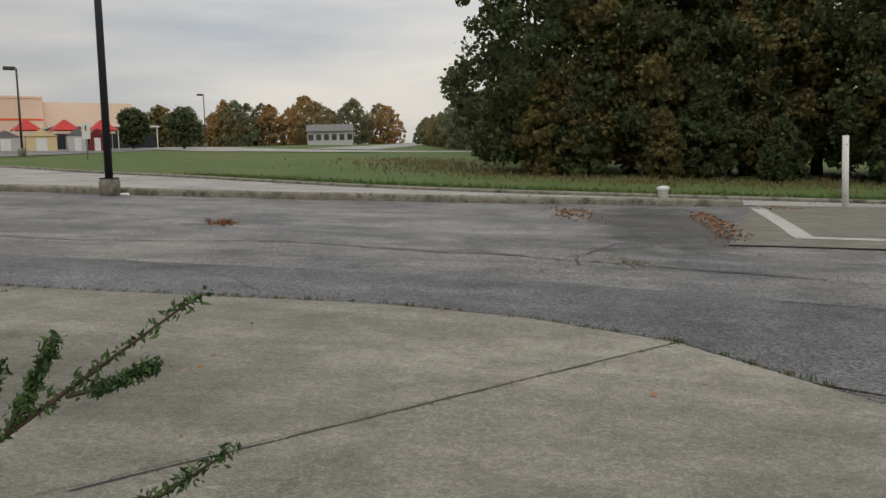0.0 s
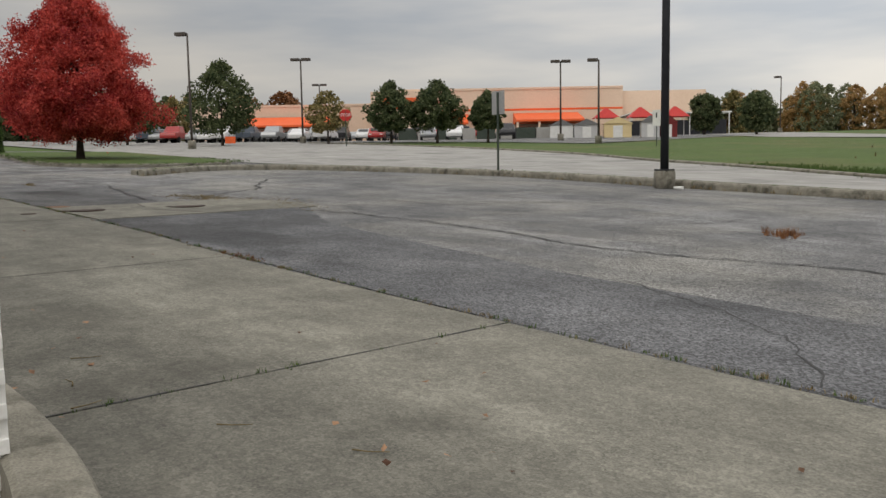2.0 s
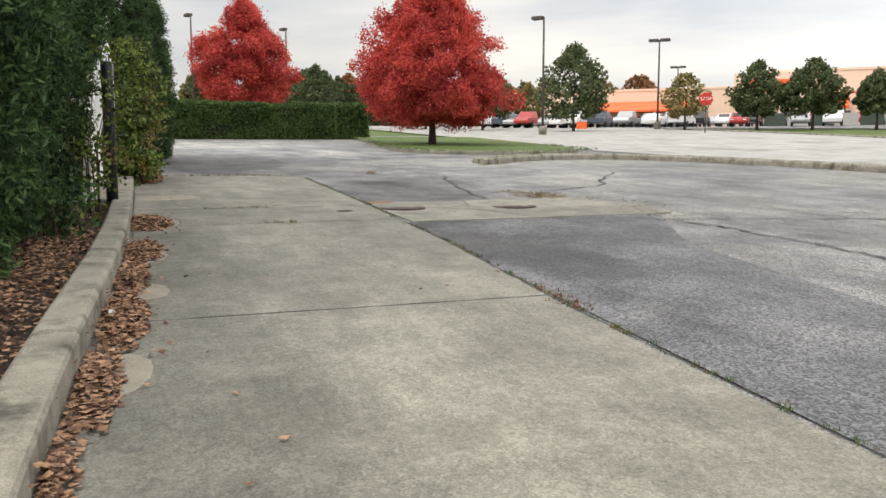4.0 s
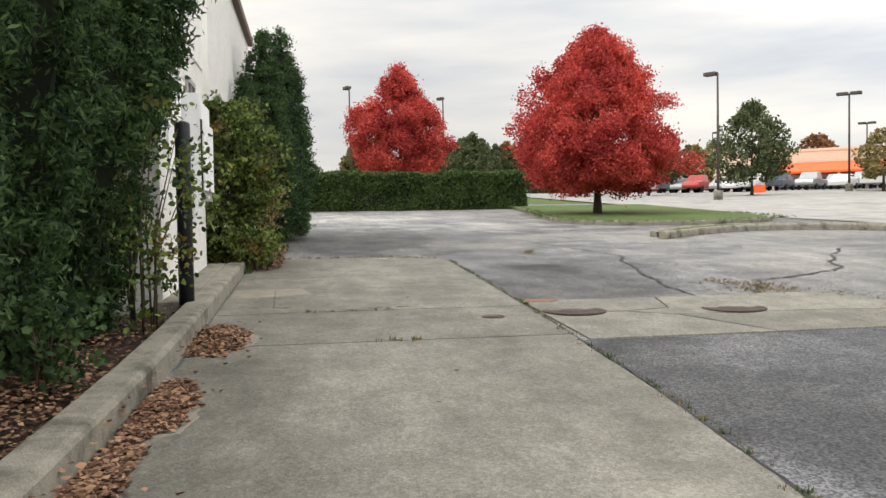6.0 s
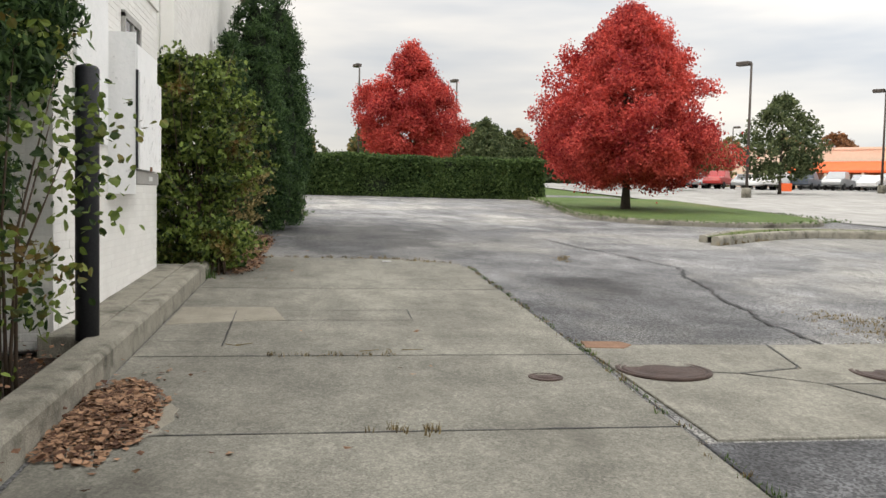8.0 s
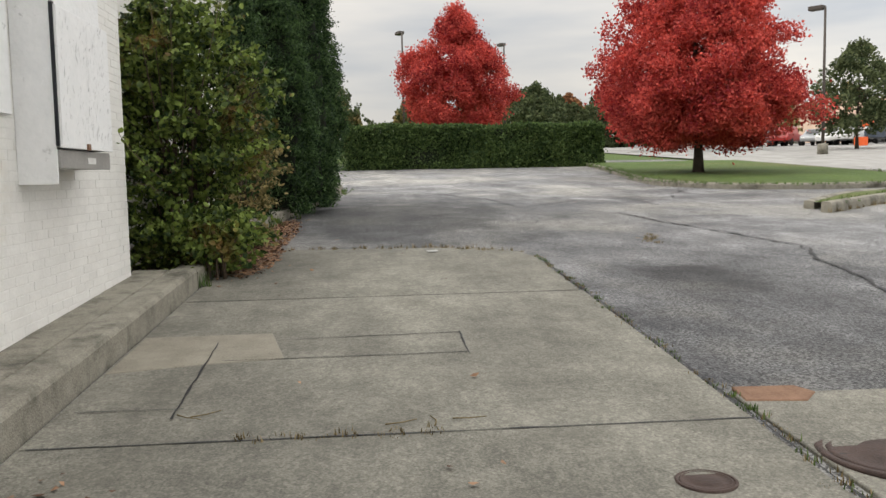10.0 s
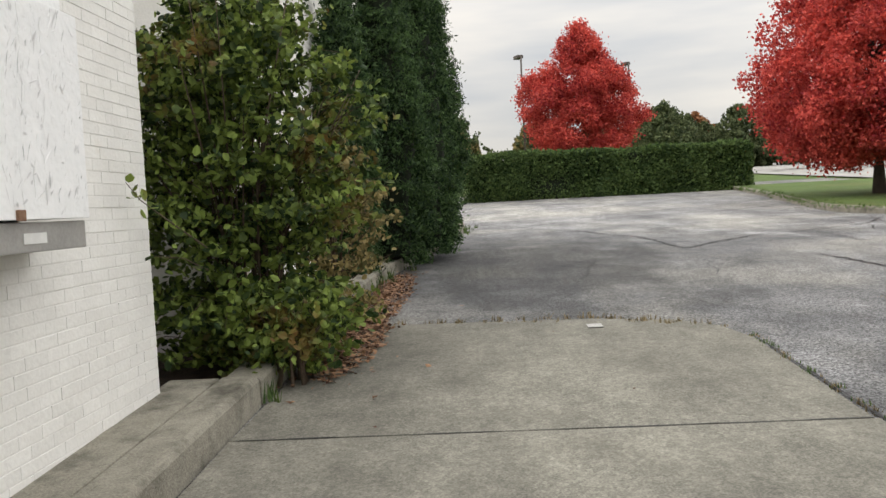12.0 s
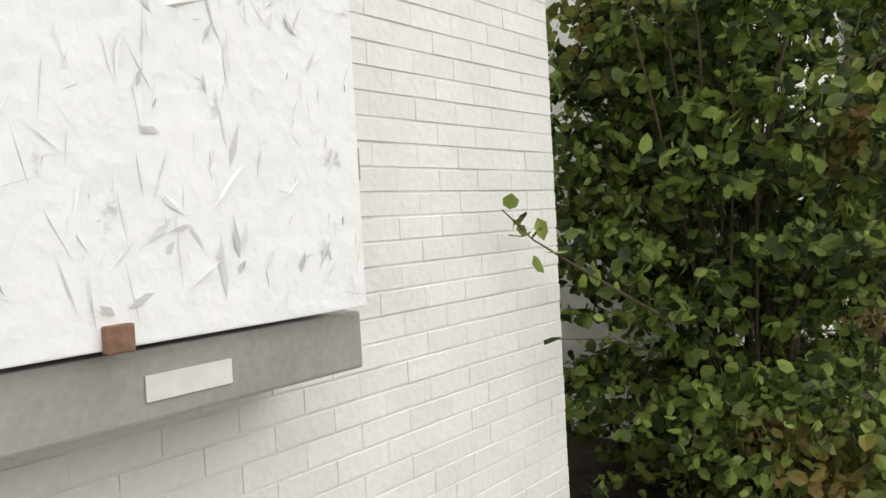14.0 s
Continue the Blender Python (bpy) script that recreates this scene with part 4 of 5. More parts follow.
for x, y, h, hd, rz in ((-82.2, 10.0, 10.0, 1, 200), (-91.3, 19.8, 10.0, 1, 200), (-60.9, 33.9, 8.6, 1, 215), (-70.4, 50.2, 8.0, 2, 45), (-53.6, 68.8, 7.6, 2, 45), (-44.7, 63.0, 7.0, 1, 225), (-56.2, 120, 7.7, 1, 225), (-96, 70, 7.5, 2, 45), (-118, 62, 8, 1, 45)):
    tall_lamp(x, y, h, "tall brown lamp post over the parking lot" if hd == 1 else "tall twin-headed lamp post over the parking lot", hd, rz)

stop = thing("stop_sign", at(-55.9, 44.7), "red octagonal stop sign on a thin post", "sign")
part("post", boxed(-0.03, 0.03, -0.03, 0.03, -0.1, 2.9), GREENPOST, stop)
plate = part("plate", lathe([(0.5, 0), (0.5, 0.02)], 8), RED, stop, "red octagon")
FACE = math.degrees(math.atan2(-44.7 + 5, 55.9 - 1)) + 90
plate.matrix_local = pose(0, 0, 2.5, 90, 0, FACE) @ pose(0, 0, 0, 0, 0, 22.5)
tx = bpy.data.curves.new("word", "FONT")
tx.body, tx.size, tx.align_x, tx.align_y, tx.extrude = "STOP", 0.34, "CENTER", "CENTER", 0.004
tx.materials.append(WHITE)
word = new("word", tx)
word.parent, word.matrix_local = stop, pose(0, 0, 2.5, 90, 0, FACE) @ pose(0, 0, 0.028)
small = thing("road_sign", at(-37, 60), "white sign with a dark arrow on a post", "sign")
part("post", boxed(-0.03, 0.03, -0.02, 0.02, -0.1, 2.6), GREENPOST, small)
part("plate", boxed(-0.35, 0.35, -0.04, -0.022, 1.5, 2.7, 0.004), WHITE, small)
part("arrow", boxed(-0.06, 0.06, -0.046, -0.041, 2.1, 2.5, 0.001), DARK, small)


# ---- the store ----
store = thing("store", at(-97, 97.5), "large beige warehouse store with orange entrance canopies", "building")
U = Matrix.Rotation(radians(45.5), 4, "Z")
store.matrix_world = Matrix.Translation((-97, 97.5, gz(-100, 90) - 0.6)) @ U


def store_box(name, a, b, d0, d1, z0, z1, mat, label="", parent=store):
    return part(name, boxed(a, b, d0, d1, z0, z1, 0.03), mat, parent, label)


store_box("wall", -70, -11, 0, 45, -3, 6.6, BEIGE)
store_box("wall", -11, 25, -0.5, 46, -3, 8.6, BEIGE)
store_box("wall", 25, 38, 0.3, 46, -3, 7.9, BEIGE)
store_box("entrance_wall", -14, -4, -3, 2, -3, 8.2, BEIGE)
store_box("entrance_sign", -12.5, -5.5, -3.15, -3.02, 5.6, 7.2, ORANGE)
for a, b in ((-70, -11), (-11, 25)):
    store_box("roof_edge", a, b, -0.62 if a > -20 else -0.12, -0.5 if a > -20 else 0, 8.3 if a > -20 else 6.3, 8.65 if a > -20 else 6.65, BEIGE)
for a, b, dd in ((-34, -20, -5), (8, 18, -9), (-4, 1, -4)):
    can = part("canopy", boxed(a, b, dd, -0.6, 3.0, 3.3, 0.03), ORANGE, store, "bright orange canopy")
    bm = bmesh.new()
    vs = [bm.verts.new(v) for v in ((a, dd, 3.3), (b, dd, 3.3), (b, -0.6, 4.7), (a, -0.6, 4.7), (a, -0.6, 3.3), (b, -0.6, 3.3))]
    for f in ((0, 1, 2, 3), (0, 3, 4), (1, 5, 2), (0, 4, 5, 1)):
        bm.faces.new([vs[i] for i in f])
    part("canopy_roof", bm, ORANGE, store, "sloping orange roof")
    for k in range(4):
        c = a + 0.2 + (b - a - 0.4) * k / 3
        store_box("column", c - 0.15, c + 0.15, dd + 0.1, dd + 0.4, -3, 3.0, BEIGE)
    for k in range(5):
        c = a + (b - a) * (k + 0.5) / 5
        store_box("shopfront_pane", c - (b - a) * 0.08, c + (b - a) * 0.08, -0.68, -0.55, -0.4, 2.4, GLASSDARK)
store_box("orange_band", -11, 25, -0.56, -0.5, 5.1, 5.4, ORANGE)
for k in range(8):
    store_box("roof_unit", -60 + k * 11, -58.5 + k * 11, 10, 12, 6.6 if k < 5 else 8.6, 7.1 if k < 5 else 9.0, STEEL)
store_box("garden_fence", 22, 37, -14, -13.9, -1.5, 2.6, DARK, "dark mesh garden fence")
store_box("garden_roof", 24, 38, -13, -1, 3.6, 3.8, WHITE, "pale garden centre roof")
for k in range(5):
    store_box("roof_post", 24 + 3.4 * k, 24.15 + 3.4 * k, -13, -12.85, -2, 3.6, WHITE)


def tent(x, y, w, label):
    t = thing("canopy_tent", at(x, y, 0, 45), label, "tent", "tents by the garden fence")
    bm = bmesh.new()
    r = [bm.verts.new(v) for v in ((-w, -w, 2.3), (w, -w, 2.3), (w, w, 2.3), (-w, w, 2.3), (-w * .1, -w * .1, 3.6), (w * .1, -w * .1, 3.6), (w * .1, w * .1, 3.6), (-w * .1, w * .1, 3.6))]
    for i in range(4):
        bm.faces.new((r[i], r[(i + 1) % 4], r[4 + (i + 1) % 4], r[4 + i]))
    bm.faces.new(r[4:])
    part("roof", bm, RED, t)
    for sx in (-1, 1):
        for sy in (-1, 1):
            part("leg", boxed(sx * w * .95 - .04, sx * w * .95 + .04, sy * w * .95 - .04, sy * w * .95 + .04, -0.3, 2.3), WHITE, t)


for k in range(3):
    tent(-66.5 + k * 3.4, 93.5 + k * 2.6, 1.6, "red pointed canopy tent by the store")


def shed(x, y, w, d, h, mat, roof, label):
    t = thing("garden_shed", at(x, y, 0, 38), label, "shed", "display sheds")
    part("wall", boxed(-w, w, -d, d, -0.3, h, 0.02), mat, t)
    bm = bmesh.new()
    vs = [bm.verts.new(v) for v in ((-w * 1.08, -d * 1.08, h), (w * 1.08, -d * 1.08, h), (w * 1.08, d * 1.08, h), (-w * 1.08, d * 1.08, h), (0, -d * 1.08, h * 1.5), (0, d * 1.08, h * 1.5))]
    for f in ((0, 1, 4), (2, 3, 5), (1, 2, 5, 4), (3, 0, 4, 5), (0, 3, 2, 1)):
        bm.faces.new([vs[i] for i in f])
    part("roof", bm, roof, t)
    part("door", boxed(-w * 0.35, w * 0.35, -d - 0.03, -d + 0.02, -0.2, h * 0.85, 0.01), WHITE, t)


YELLOW = material("cream_siding", (0.6, 0.47, 0.25), (0.7, 0.56, 0.32), 0.7, 1, 8, 0.1)
GREYROOF = material("grey_shingles", (0.13, 0.13, 0.13), (0.2, 0.2, 0.2), 0.9, 2, 12, 0.3)
DARKRED = material("barn_red", (0.13, 0.02, 0.02), (0.2, 0.03, 0.03), 0.7, 1, 8, 0.1)
PALEGREY = material("pale_grey_siding", (0.42, 0.42, 0.42), (0.52, 0.52, 0.52), 0.7, 1, 8, 0.1)
shed(-58, 84.2, 1.5, 1.6, 1.5, YELLOW, YELLOW, "cream yellow display shed")
shed(-55.2, 86.4, 1.0, 1.3, 1.6, PALEGREY, GREYROOF, "pale grey display shed with dark roof")
shed(-53.6, 87.6, 0.9, 1.2, 1.6, DARKRED, DARKRED, "dark red barn-style display shed")
shed(-61, 82.5, 1.4, 1.4, 1.4, PALEGREY, GREYROOF, "weathered grey display shed")
shed(-63.6, 81.2, 1.3, 1.4, 1.4, WHITE, GREYROOF, "whitish display shed with a dark roof")
for k in range(8):
    fx, fy = -78 + k * 1.8, 70 + k * 1.5
    part("display_fence", boxed(-1.1, 1.1, -0.05, 0.05, 0, 1.3, 0.01, at(fx, fy, 0, 40)), STEEL if k % 2 else GREENPOST)
    tagged(bpy.data.objects["display_fence" if k == 0 else f"display_fence.{k:03d}"], "grey metal display fence panel", "fence", "display fence panels")


# ---- parked vehicles ----
def car(x, y, rz, mat, label, kind="car"):
    t = thing(kind, at(x, y, 0, rz), label, kind, "cars at the store")
    prof = {"car": [(-2.2, 0.35), (-2.25, 0.75), (-1.9, 0.92), (-1.25, 1.0), (-0.7, 1.42), (0.7, 1.45), (1.35, 0.98), (2.1, 0.85), (2.25, 0.6), (2.2, 0.35)],
            "suv": [(-2.3, 0.4), (-2.35, 1.0), (-2.2, 1.1), (-1.9, 1.7), (0.6, 1.75), (1.2, 1.15), (2.2, 1.0), (2.35, 0.7), (2.3, 0.4)],
            "pickup": [(-2.7, 0.45), (-2.75, 1.05), (-0.7, 1.08), (-0.6, 1.75), (0.7, 1.75), (1.3, 1.15), (2.5, 1.02), (2.65, 0.7), (2.6, 0.45)]}[kind]
    bm = bmesh.new()
    a = [bm.verts.new((px, -0.85 + (0.12 if pz > 1.2 else 0), pz)) for px, pz in prof]
    b = [bm.verts.new((px, 0.85 - (0.12 if pz > 1.2 else 0), pz)) for px, pz in prof]
    n = len(prof)
    for i in range(n):
        bm.faces.new((a[i], a[(i + 1) % n], b[(i + 1) % n], b[i]))
    bm.faces.new(a[::-1])
    bm.faces.new(b)
    bmesh.ops.recalc_face_normals(bm, faces=bm.faces)
    bmesh.ops.bevel(bm, geom=list(bm.edges), offset=0.05, segments=1, affect="EDGES")
    body = part("body", bm, mat, t)
    for s in (-1, 1):
        part("side_window", boxed(-0.75, 0.75, s * 0.77 - 0.02, s * 0.77 + 0.02, 1.08, 1.36, 0.01), GLASSDARK, t)
        for wx in (-1.4, 1.4):
            w = part("wheel", lathe([(0.32, -0.1), (0.33, -0.06), (0.33, 0.06), (0.32, 0.1)], 14), RUBBER, t)
            w.matrix_local = pose(wx, s * 0.8, 0.33, 90)
    part("windscreen", boxed(-0.02, 0.02, -0.6, 0.6, -0.25, 0.25, 0.01, pose(1.06, 0, 1.24, 0, -52, 0)), GLASSDARK, t)
    for s in (-1, 1):
        part("headlight", boxed(2.2, 2.28, s * 0.6 - 0.15, s * 0.6 + 0.15, 0.62, 0.74, 0.01), WHITE, t)
    return t


PAINTS = {"white": material("white_car_paint", (0.62, 0.62, 0.62), (0.7, 0.7, 0.7), 0.3, 1, 4, 0, spec=0.6),
          "silver": material("silver_car_paint", (0.3, 0.31, 0.32), (0.38, 0.39, 0.4), 0.3, 1, 4, 0, metal=0.6),
          "black": material("black_car_paint", (0.012, 0.012, 0.014), (0.025, 0.025, 0.028), 0.25, 1, 4, 0, spec=0.6),
          "red": material("red_car_paint", (0.3, 0.015, 0.015), (0.4, 0.025, 0.02), 0.3, 1, 4, 0, spec=0.6),
          "blue": material("grey_blue_car_paint", (0.05, 0.065, 0.09), (0.08, 0.1, 0.13), 0.3, 1, 4, 0, spec=0.6)}
rng = random.Random(12)
hues = ["white", "black", "silver", "red", "blue", "white", "silver", "black"]
for row, (n, ox, oy) in enumerate(((12, -75, 63), (13, -84, 70), (12, -92, 77), (9, -100, 84), (9, -82, 52))):
    for k in range(n):
        if rng.random() < 0.22:
            continue
        h = rng.choice(hues)
        kd = rng.choice(["car", "suv", "suv", "pickup", "car"])
        cx = ox + (k - n / 2) * 2.9 * 0.70 + (0 if row != 4 else -k * 0.9)
        cy = oy + (k - n / 2) * 2.9 * 0.70 - (0 if row != 4 else k * 1.2)
        car(cx, cy, 135 + rng.choice((0, 180)) + rng.uniform(-3, 3), PAINTS[h], f"{'dark grey-blue' if h == 'blue' else h} parked {kd} by the store", kd)
cone = thing("orange_barrier", at(-77, 46), "orange and white traffic barrier", "barrier")
part("panel", boxed(-0.5, 0.5, -0.05, 0.05, 0, 0.7, 0.02, pose(0, 0, 0, 0, 0, 60)), ORANGE, cone)


# ---- trees ----
def maple_shape(h):
    return float(np.interp(h, (0, 0.05, 0.12, 0.22, 0.42, 0.6, 0.8, 0.92, 1), (0.4, 0.72, 0.9, 0.96, 0.93, 0.74, 0.5, 0.24, 0.04)))


def far_maple_shape(h):
    return float(np.interp(h, (0, 0.2, 0.42, 0.58, 0.68, 0.86, 1), (0.6, 0.86, 0.97, 0.84, 0.45, 0.3, 0.03)))


tree(-41.2, 18.45, 7.75, 3.45, 1.2, MAPLE, "red maple in full autumn colour on the island", n=125000, leaf=0.075, seed=4, shape=maple_shape, limbs=16, trunk_r=0.15, tufts_n=330, tuft=0.5)
tree(-67.2, 12.8, 9.7, 3.75, 2.0, MAPLE, "red maple behind the clipped hedge", n=75000, leaf=0.1, seed=9, shape=far_maple_shape, limbs=12, tufts_n=210, tuft=0.62)
for i, (x, y, h, r) in enumerate(((-68.2, 40.4, 7.2, 2.9), (-64.9, 49.3, 4.8, 2.0), (-61.4, 53.9, 5.5, 2.3), (-58.6, 57.1, 5.6, 2.4), (-55.4, 60.5, 4.6, 1.6), (-78, 36, 6.0, 2.6), (-86, 33, 5.5, 2.5))):
    tree(x, y, h, r, 1.3, OAKGREEN if i != 1 else OLIVE, "green street tree with a thin dark trunk" if i != 1 else "thin half-bare street tree", n=9000 if i != 1 else 3200, leaf=0.17, seed=20 + i, clumps=110, trunk_r=0.1, group="trees by the store", spread=0.3, tufts_n=150 if i != 1 else 90, tuft=r * 0.17)
for i, (x, y) in enumerate(((-57.7, 102.4), (-52.2, 105.4))):
    tree(x, y, 5.0, 1.95, 0.6, OAKGREEN, "round clipped dark green tree on the lawn", n=5000, leaf=0.26, seed=40 + i, clumps=160, shape=lambda h: math.sin(math.pi * min(1, h * 0.93 + 0.05)) ** 0.6, group="round lawn trees", spread=0.2)
tree(-95.7, 23.7, 6.6, 2.8, 0.6, OAKGREEN, "round green tree far behind the hedge", n=9000, leaf=0.2, seed=50, tufts_n=150, tuft=0.5)


def wood(x0, y0, x1, y1, n, h0, h1, seed, mats, label, leaf=0.4, per=2600, depth=6, low=0.5, wide=1.0):
    rng = random.Random(seed)
    for i in range(n):
        k = (i + rng.uniform(0, 0.7)) / n
        x, y = x0 + (x1 - x0) * k + rng.uniform(-1, 1) * depth * 0.3, y0 + (y1 - y0) * k + rng.uniform(0, depth)
        h = rng.uniform(h0, h1)
        tree(x, y, h, h * rng.uniform(0.26, 0.36) * wide, h * 0.06 * low * 2, rng.choice(mats), label, n=per, leaf=leaf, seed=seed * 100 + i, clumps=90, limbs=5, trunk_r=h * 0.014, spread=h * 0.04, group="woodland trees", tufts_n=130, tuft=h * 0.05)


wood(-3, 47, 26, 43, 9, 11, 16, 3, [WOODGREEN, WOODGREEN, WOODGREEN, WOODOLIVE], "tall dark woodland tree at the forest edge", 0.2, 19000, 5)
wood(-1, 53, 34, 48, 8, 15, 19, 4, [WOODOLIVE, WOODRUST, WOODOLIVE, WOODGREEN], "tall autumn woodland tree in the forest", 0.28, 11000, 7)
wood(-3, 44.5, 24, 41, 9, 3, 5.5, 5, [WOODGREEN, WOODGREEN, WOODOLIVE], "bushy undergrowth tree at the forest edge", 0.15, 8000, 2, 0.1)
tree(15.5, 46, 14, 2.0, 10, MAPLE, "small crimson treetop in the forest", n=2500, leaf=0.3, seed=77)
# next two rows wear the leaf colours with haze mixed in
wood(-105, 180, -52, 195, 22, 8.5, 12, 6, [HAZEOLIVE, HAZEGREEN, HAZEOLIVE, HAZEGREEN, HAZEGOLD], "distant mixed autumn tree", 0.33, 4300, 14, 0.1, 1.5)
wood(-36, 190, -12, 110, 12, 6, 9, 7, [HAZEGREEN, HAZEGREEN, HAZEOLIVE], "distant green tree beyond the field", 0.3, 5000, 10, 0.1, 1.5)
wood(-10, 100, -2, 60, 8, 5, 9, 17, [OLIVE, OAKGREEN, RUST], "scrubby tree at the edge of the field", 0.3, 3500, 5, 0.1)
wood(-160, 140, -95, 180, 20, 9, 12.5, 8, [OAKGREEN, RUST, OLIVE], "distant tree above the store roof", 0.45, 3500, 10, 0.3, 1.4)
wood(-190, 20, -185, 120, 24, 9, 13, 10, [RUST, OLIVE, OAKGREEN], "distant tree line beyond the store", 0.45, 3500, 10, 0.2, 1.5)
wood(-122, -25, -112, 55, 26, 5.5, 8, 11, [OAKGREEN, OLIVE, OAKGREEN], "tree in the line behind the hedge", 0.3, 4300, 8, 0.2, 1.5)


# low houses far off
def house(x, y, w, d, h, rz, mat, label):
    t = thing("house", at(x, y, 0, rz), label, "house", "far houses")
    part("wall", boxed(-w, w, -d, d, -1, h, 0.02), mat, t)
    bm = bmesh.new()
    vs = [bm.verts.new(v) for v in ((-w * 1.04, -d * 1.15, h), (w * 1.04, -d * 1.15, h), (w * 1.04, d * 1.15, h), (-w * 1.04, d * 1.15, h), (-w * 1.04, 0, h * 1.6), (w * 1.04, 0, h * 1.6))]
    for f in ((0, 1, 5, 4), (2, 3, 4, 5), (0, 4, 3), (1, 2, 5), (0, 3, 2, 1)):
        bm.faces.new([vs[i] for i in f])
    part("roof", bm, GREYROOF, t)
    for k in range(6):
        c = -w * 0.85 + w * 1.7 * k / 5
        part("window", boxed(c - 0.5, c + 0.5, -d - 0.05, -d + 0.02, 0.8, 2.0, 0.02), GLASSDARK, t)


house(-53.5, 172, 4.6, 4, 2.6, 18, PALEGREY, "long low pale house with a grey roof")

# ---- evergreens and shrubs by the building ----
def evergreen(x, y, height, radius, label, n, seed, leaf=0.075, base=0.05, name="arborvitae", shape=None, low=0.0):
    t = thing(name, at(x, y, 0.08), label, "evergreen", "evergreens by the wall")
    shape = shape or (lambda h: min(1.0, 0.72 + h * 0.9) * max(0.0, 1 - h ** 3.2) ** 0.75)
    # solid dark body closes the gaps, its colour standing in for inner shade
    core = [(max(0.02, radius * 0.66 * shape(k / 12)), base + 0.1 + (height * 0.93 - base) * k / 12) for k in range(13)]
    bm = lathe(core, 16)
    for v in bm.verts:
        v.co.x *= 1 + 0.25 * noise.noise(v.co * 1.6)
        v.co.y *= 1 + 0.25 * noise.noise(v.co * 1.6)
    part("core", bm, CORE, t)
    part("trunk", tube([(0, 0, -0.15), (0, 0, height * 0.5)], [0.09, 0.05], 8), BARK, t)
    c = cloud(lambda h: radius * shape(h), height - base, base, n, max(120, n // 70), 0.075, seed, hollow=0.72, lump=0.16, even=True)
    leaves("foliage", c, leaf, CEDAR, t, long=3.4, droop=-0.45, seed=seed)
    return t


big = lambda h: (0.5 + 0.6 * min(1, h * 2.2)) * max(0.0, 1 - h ** 5) ** 0.6
for i, (x, y, h, r) in enumerate(((-10.3, 3.75, 5.6, 0.95), (-11.9, 3.7, 5.8, 1.0), (-13.5, 3.75, 5.7, 0.98), (-14.9, 3.95, 5.6, 0.95), (-15.75, 4.2, 5.5, 0.98))):
    evergreen(x, y, h, r, "tall dark arborvitae crowding the planting bed", 52000, 60 + i, shape=big, leaf=0.026, base=0.05 if i < 4 else 1.9)
for i, (x, y, h, r) in enumerate(((-28.5, 5.25, 5.25, 0.7), (-30.0, 5.62, 5.6, 0.76), (-31.6, 5.72, 5.1, 0.74), (-26.9, 4.9, 3.9, 0.4))):
    evergreen(x, y, h, r, "narrow pointed dark green cypress by the wall", 34000, 70 + i, leaf=0.026, name="cypress")


def shrub(x, y, height, radius, n, seed, mat, label, leaf=0.06, stems=26, clumps=260, name="shrub", hollow=0.25, shape=None, base=0.15, squash=1.0, sprays=0):
    t = thing(name, at(x, y, 0.06), label, "shrub")
    rng = random.Random(seed)
    shape = shape or (lambda h: (0.55 + 0.75 * h) * max(0.02, 1 - h ** 3) ** 0.6)
    for i in range(stems):
        a, k = rng.uniform(0, math.tau), rng.uniform(0.2, 0.95)
        h = height * rng.uniform(0.6, 1.02)
        r = radius * shape(min(0.8, h / height * 0.8)) * k
        p1 = Vector((r * 0.35 * math.cos(a), r * 0.35 * math.sin(a) * squash, h * 0.5))
        p2 = Vector((r * math.cos(a + 0.2), r * math.sin(a + 0.2) * squash, h))
        part("stem", tube([(0.12 * math.cos(a), 0.12 * math.sin(a), -0.06), p1, p2], [0.014, 0.009, 0.003], 5), TWIG, t)
    c = cloud(lambda h: radius * shape(h), height - base, base, n, clumps, 0.1, seed, hollow=hollow, even=True, squash=squash)
    if sprays:  # leaves set along side twigs that arch outward from the stems
        rg, c = np.random.default_rng(seed), []
        tw = bmesh.new()
        for i in range(sprays):
            h = rg.uniform(0.02, 1)
            a = rg.uniform(0, math.tau)
            r = radius * shape(h) * (1 + 0.3 * noise.noise(Vector((math.cos(a) * 1.5, math.sin(a) * 1.5, h * 3 + seed))))
            k0 = rg.uniform(0.05, 0.7)
            ln = rg.uniform(0.25, 0.55) * (1 if rg.uniform() < 0.9 else 1.5)
            p0 = Vector((r * k0 * math.cos(a), r * k0 * math.sin(a), base + h * (height - base) - 0.15))
            a2 = a + rg.normal(0, 0.5)
            up = rg.uniform(0.15, 0.75) if h > 0.25 else rg.uniform(-0.3, 0.3)
            d = Vector((math.cos(a2), math.sin(a2), up)).normalized() * ln
            sag = Vector((0, 0, -0.12 * ln))
            add_tube(tw, [p0, p0 + d * 0.5 - sag * 0.4, p0 + d + sag], [0.005, 0.003, 0.0015], 4)
            for j in range(n // sprays):
                f = rg.uniform(0.1, 1.05)
                q = p0 + d * f + sag * f * f
                w = 0.055 * (1.25 - f * 0.6)
                c.append((q.x + rg.normal(0, w), q.y + rg.normal(0, w), max(0.03, q.z + rg.normal(0, w * 0.6))))
        tagged(part("side_twig", tw, TWIG, t), kind="stuff")
    leaves("foliage", c, leaf, mat, t, long=1.5, droop=0.15, seed=seed, oval=True)
    return t


def bush_shape(h):
    return float(np.interp(h, (0, 0.15, 0.35, 0.6, 0.8, 0.92, 1), (0.5, 0.75, 0.98, 1, 0.84, 0.55, 0.15)))


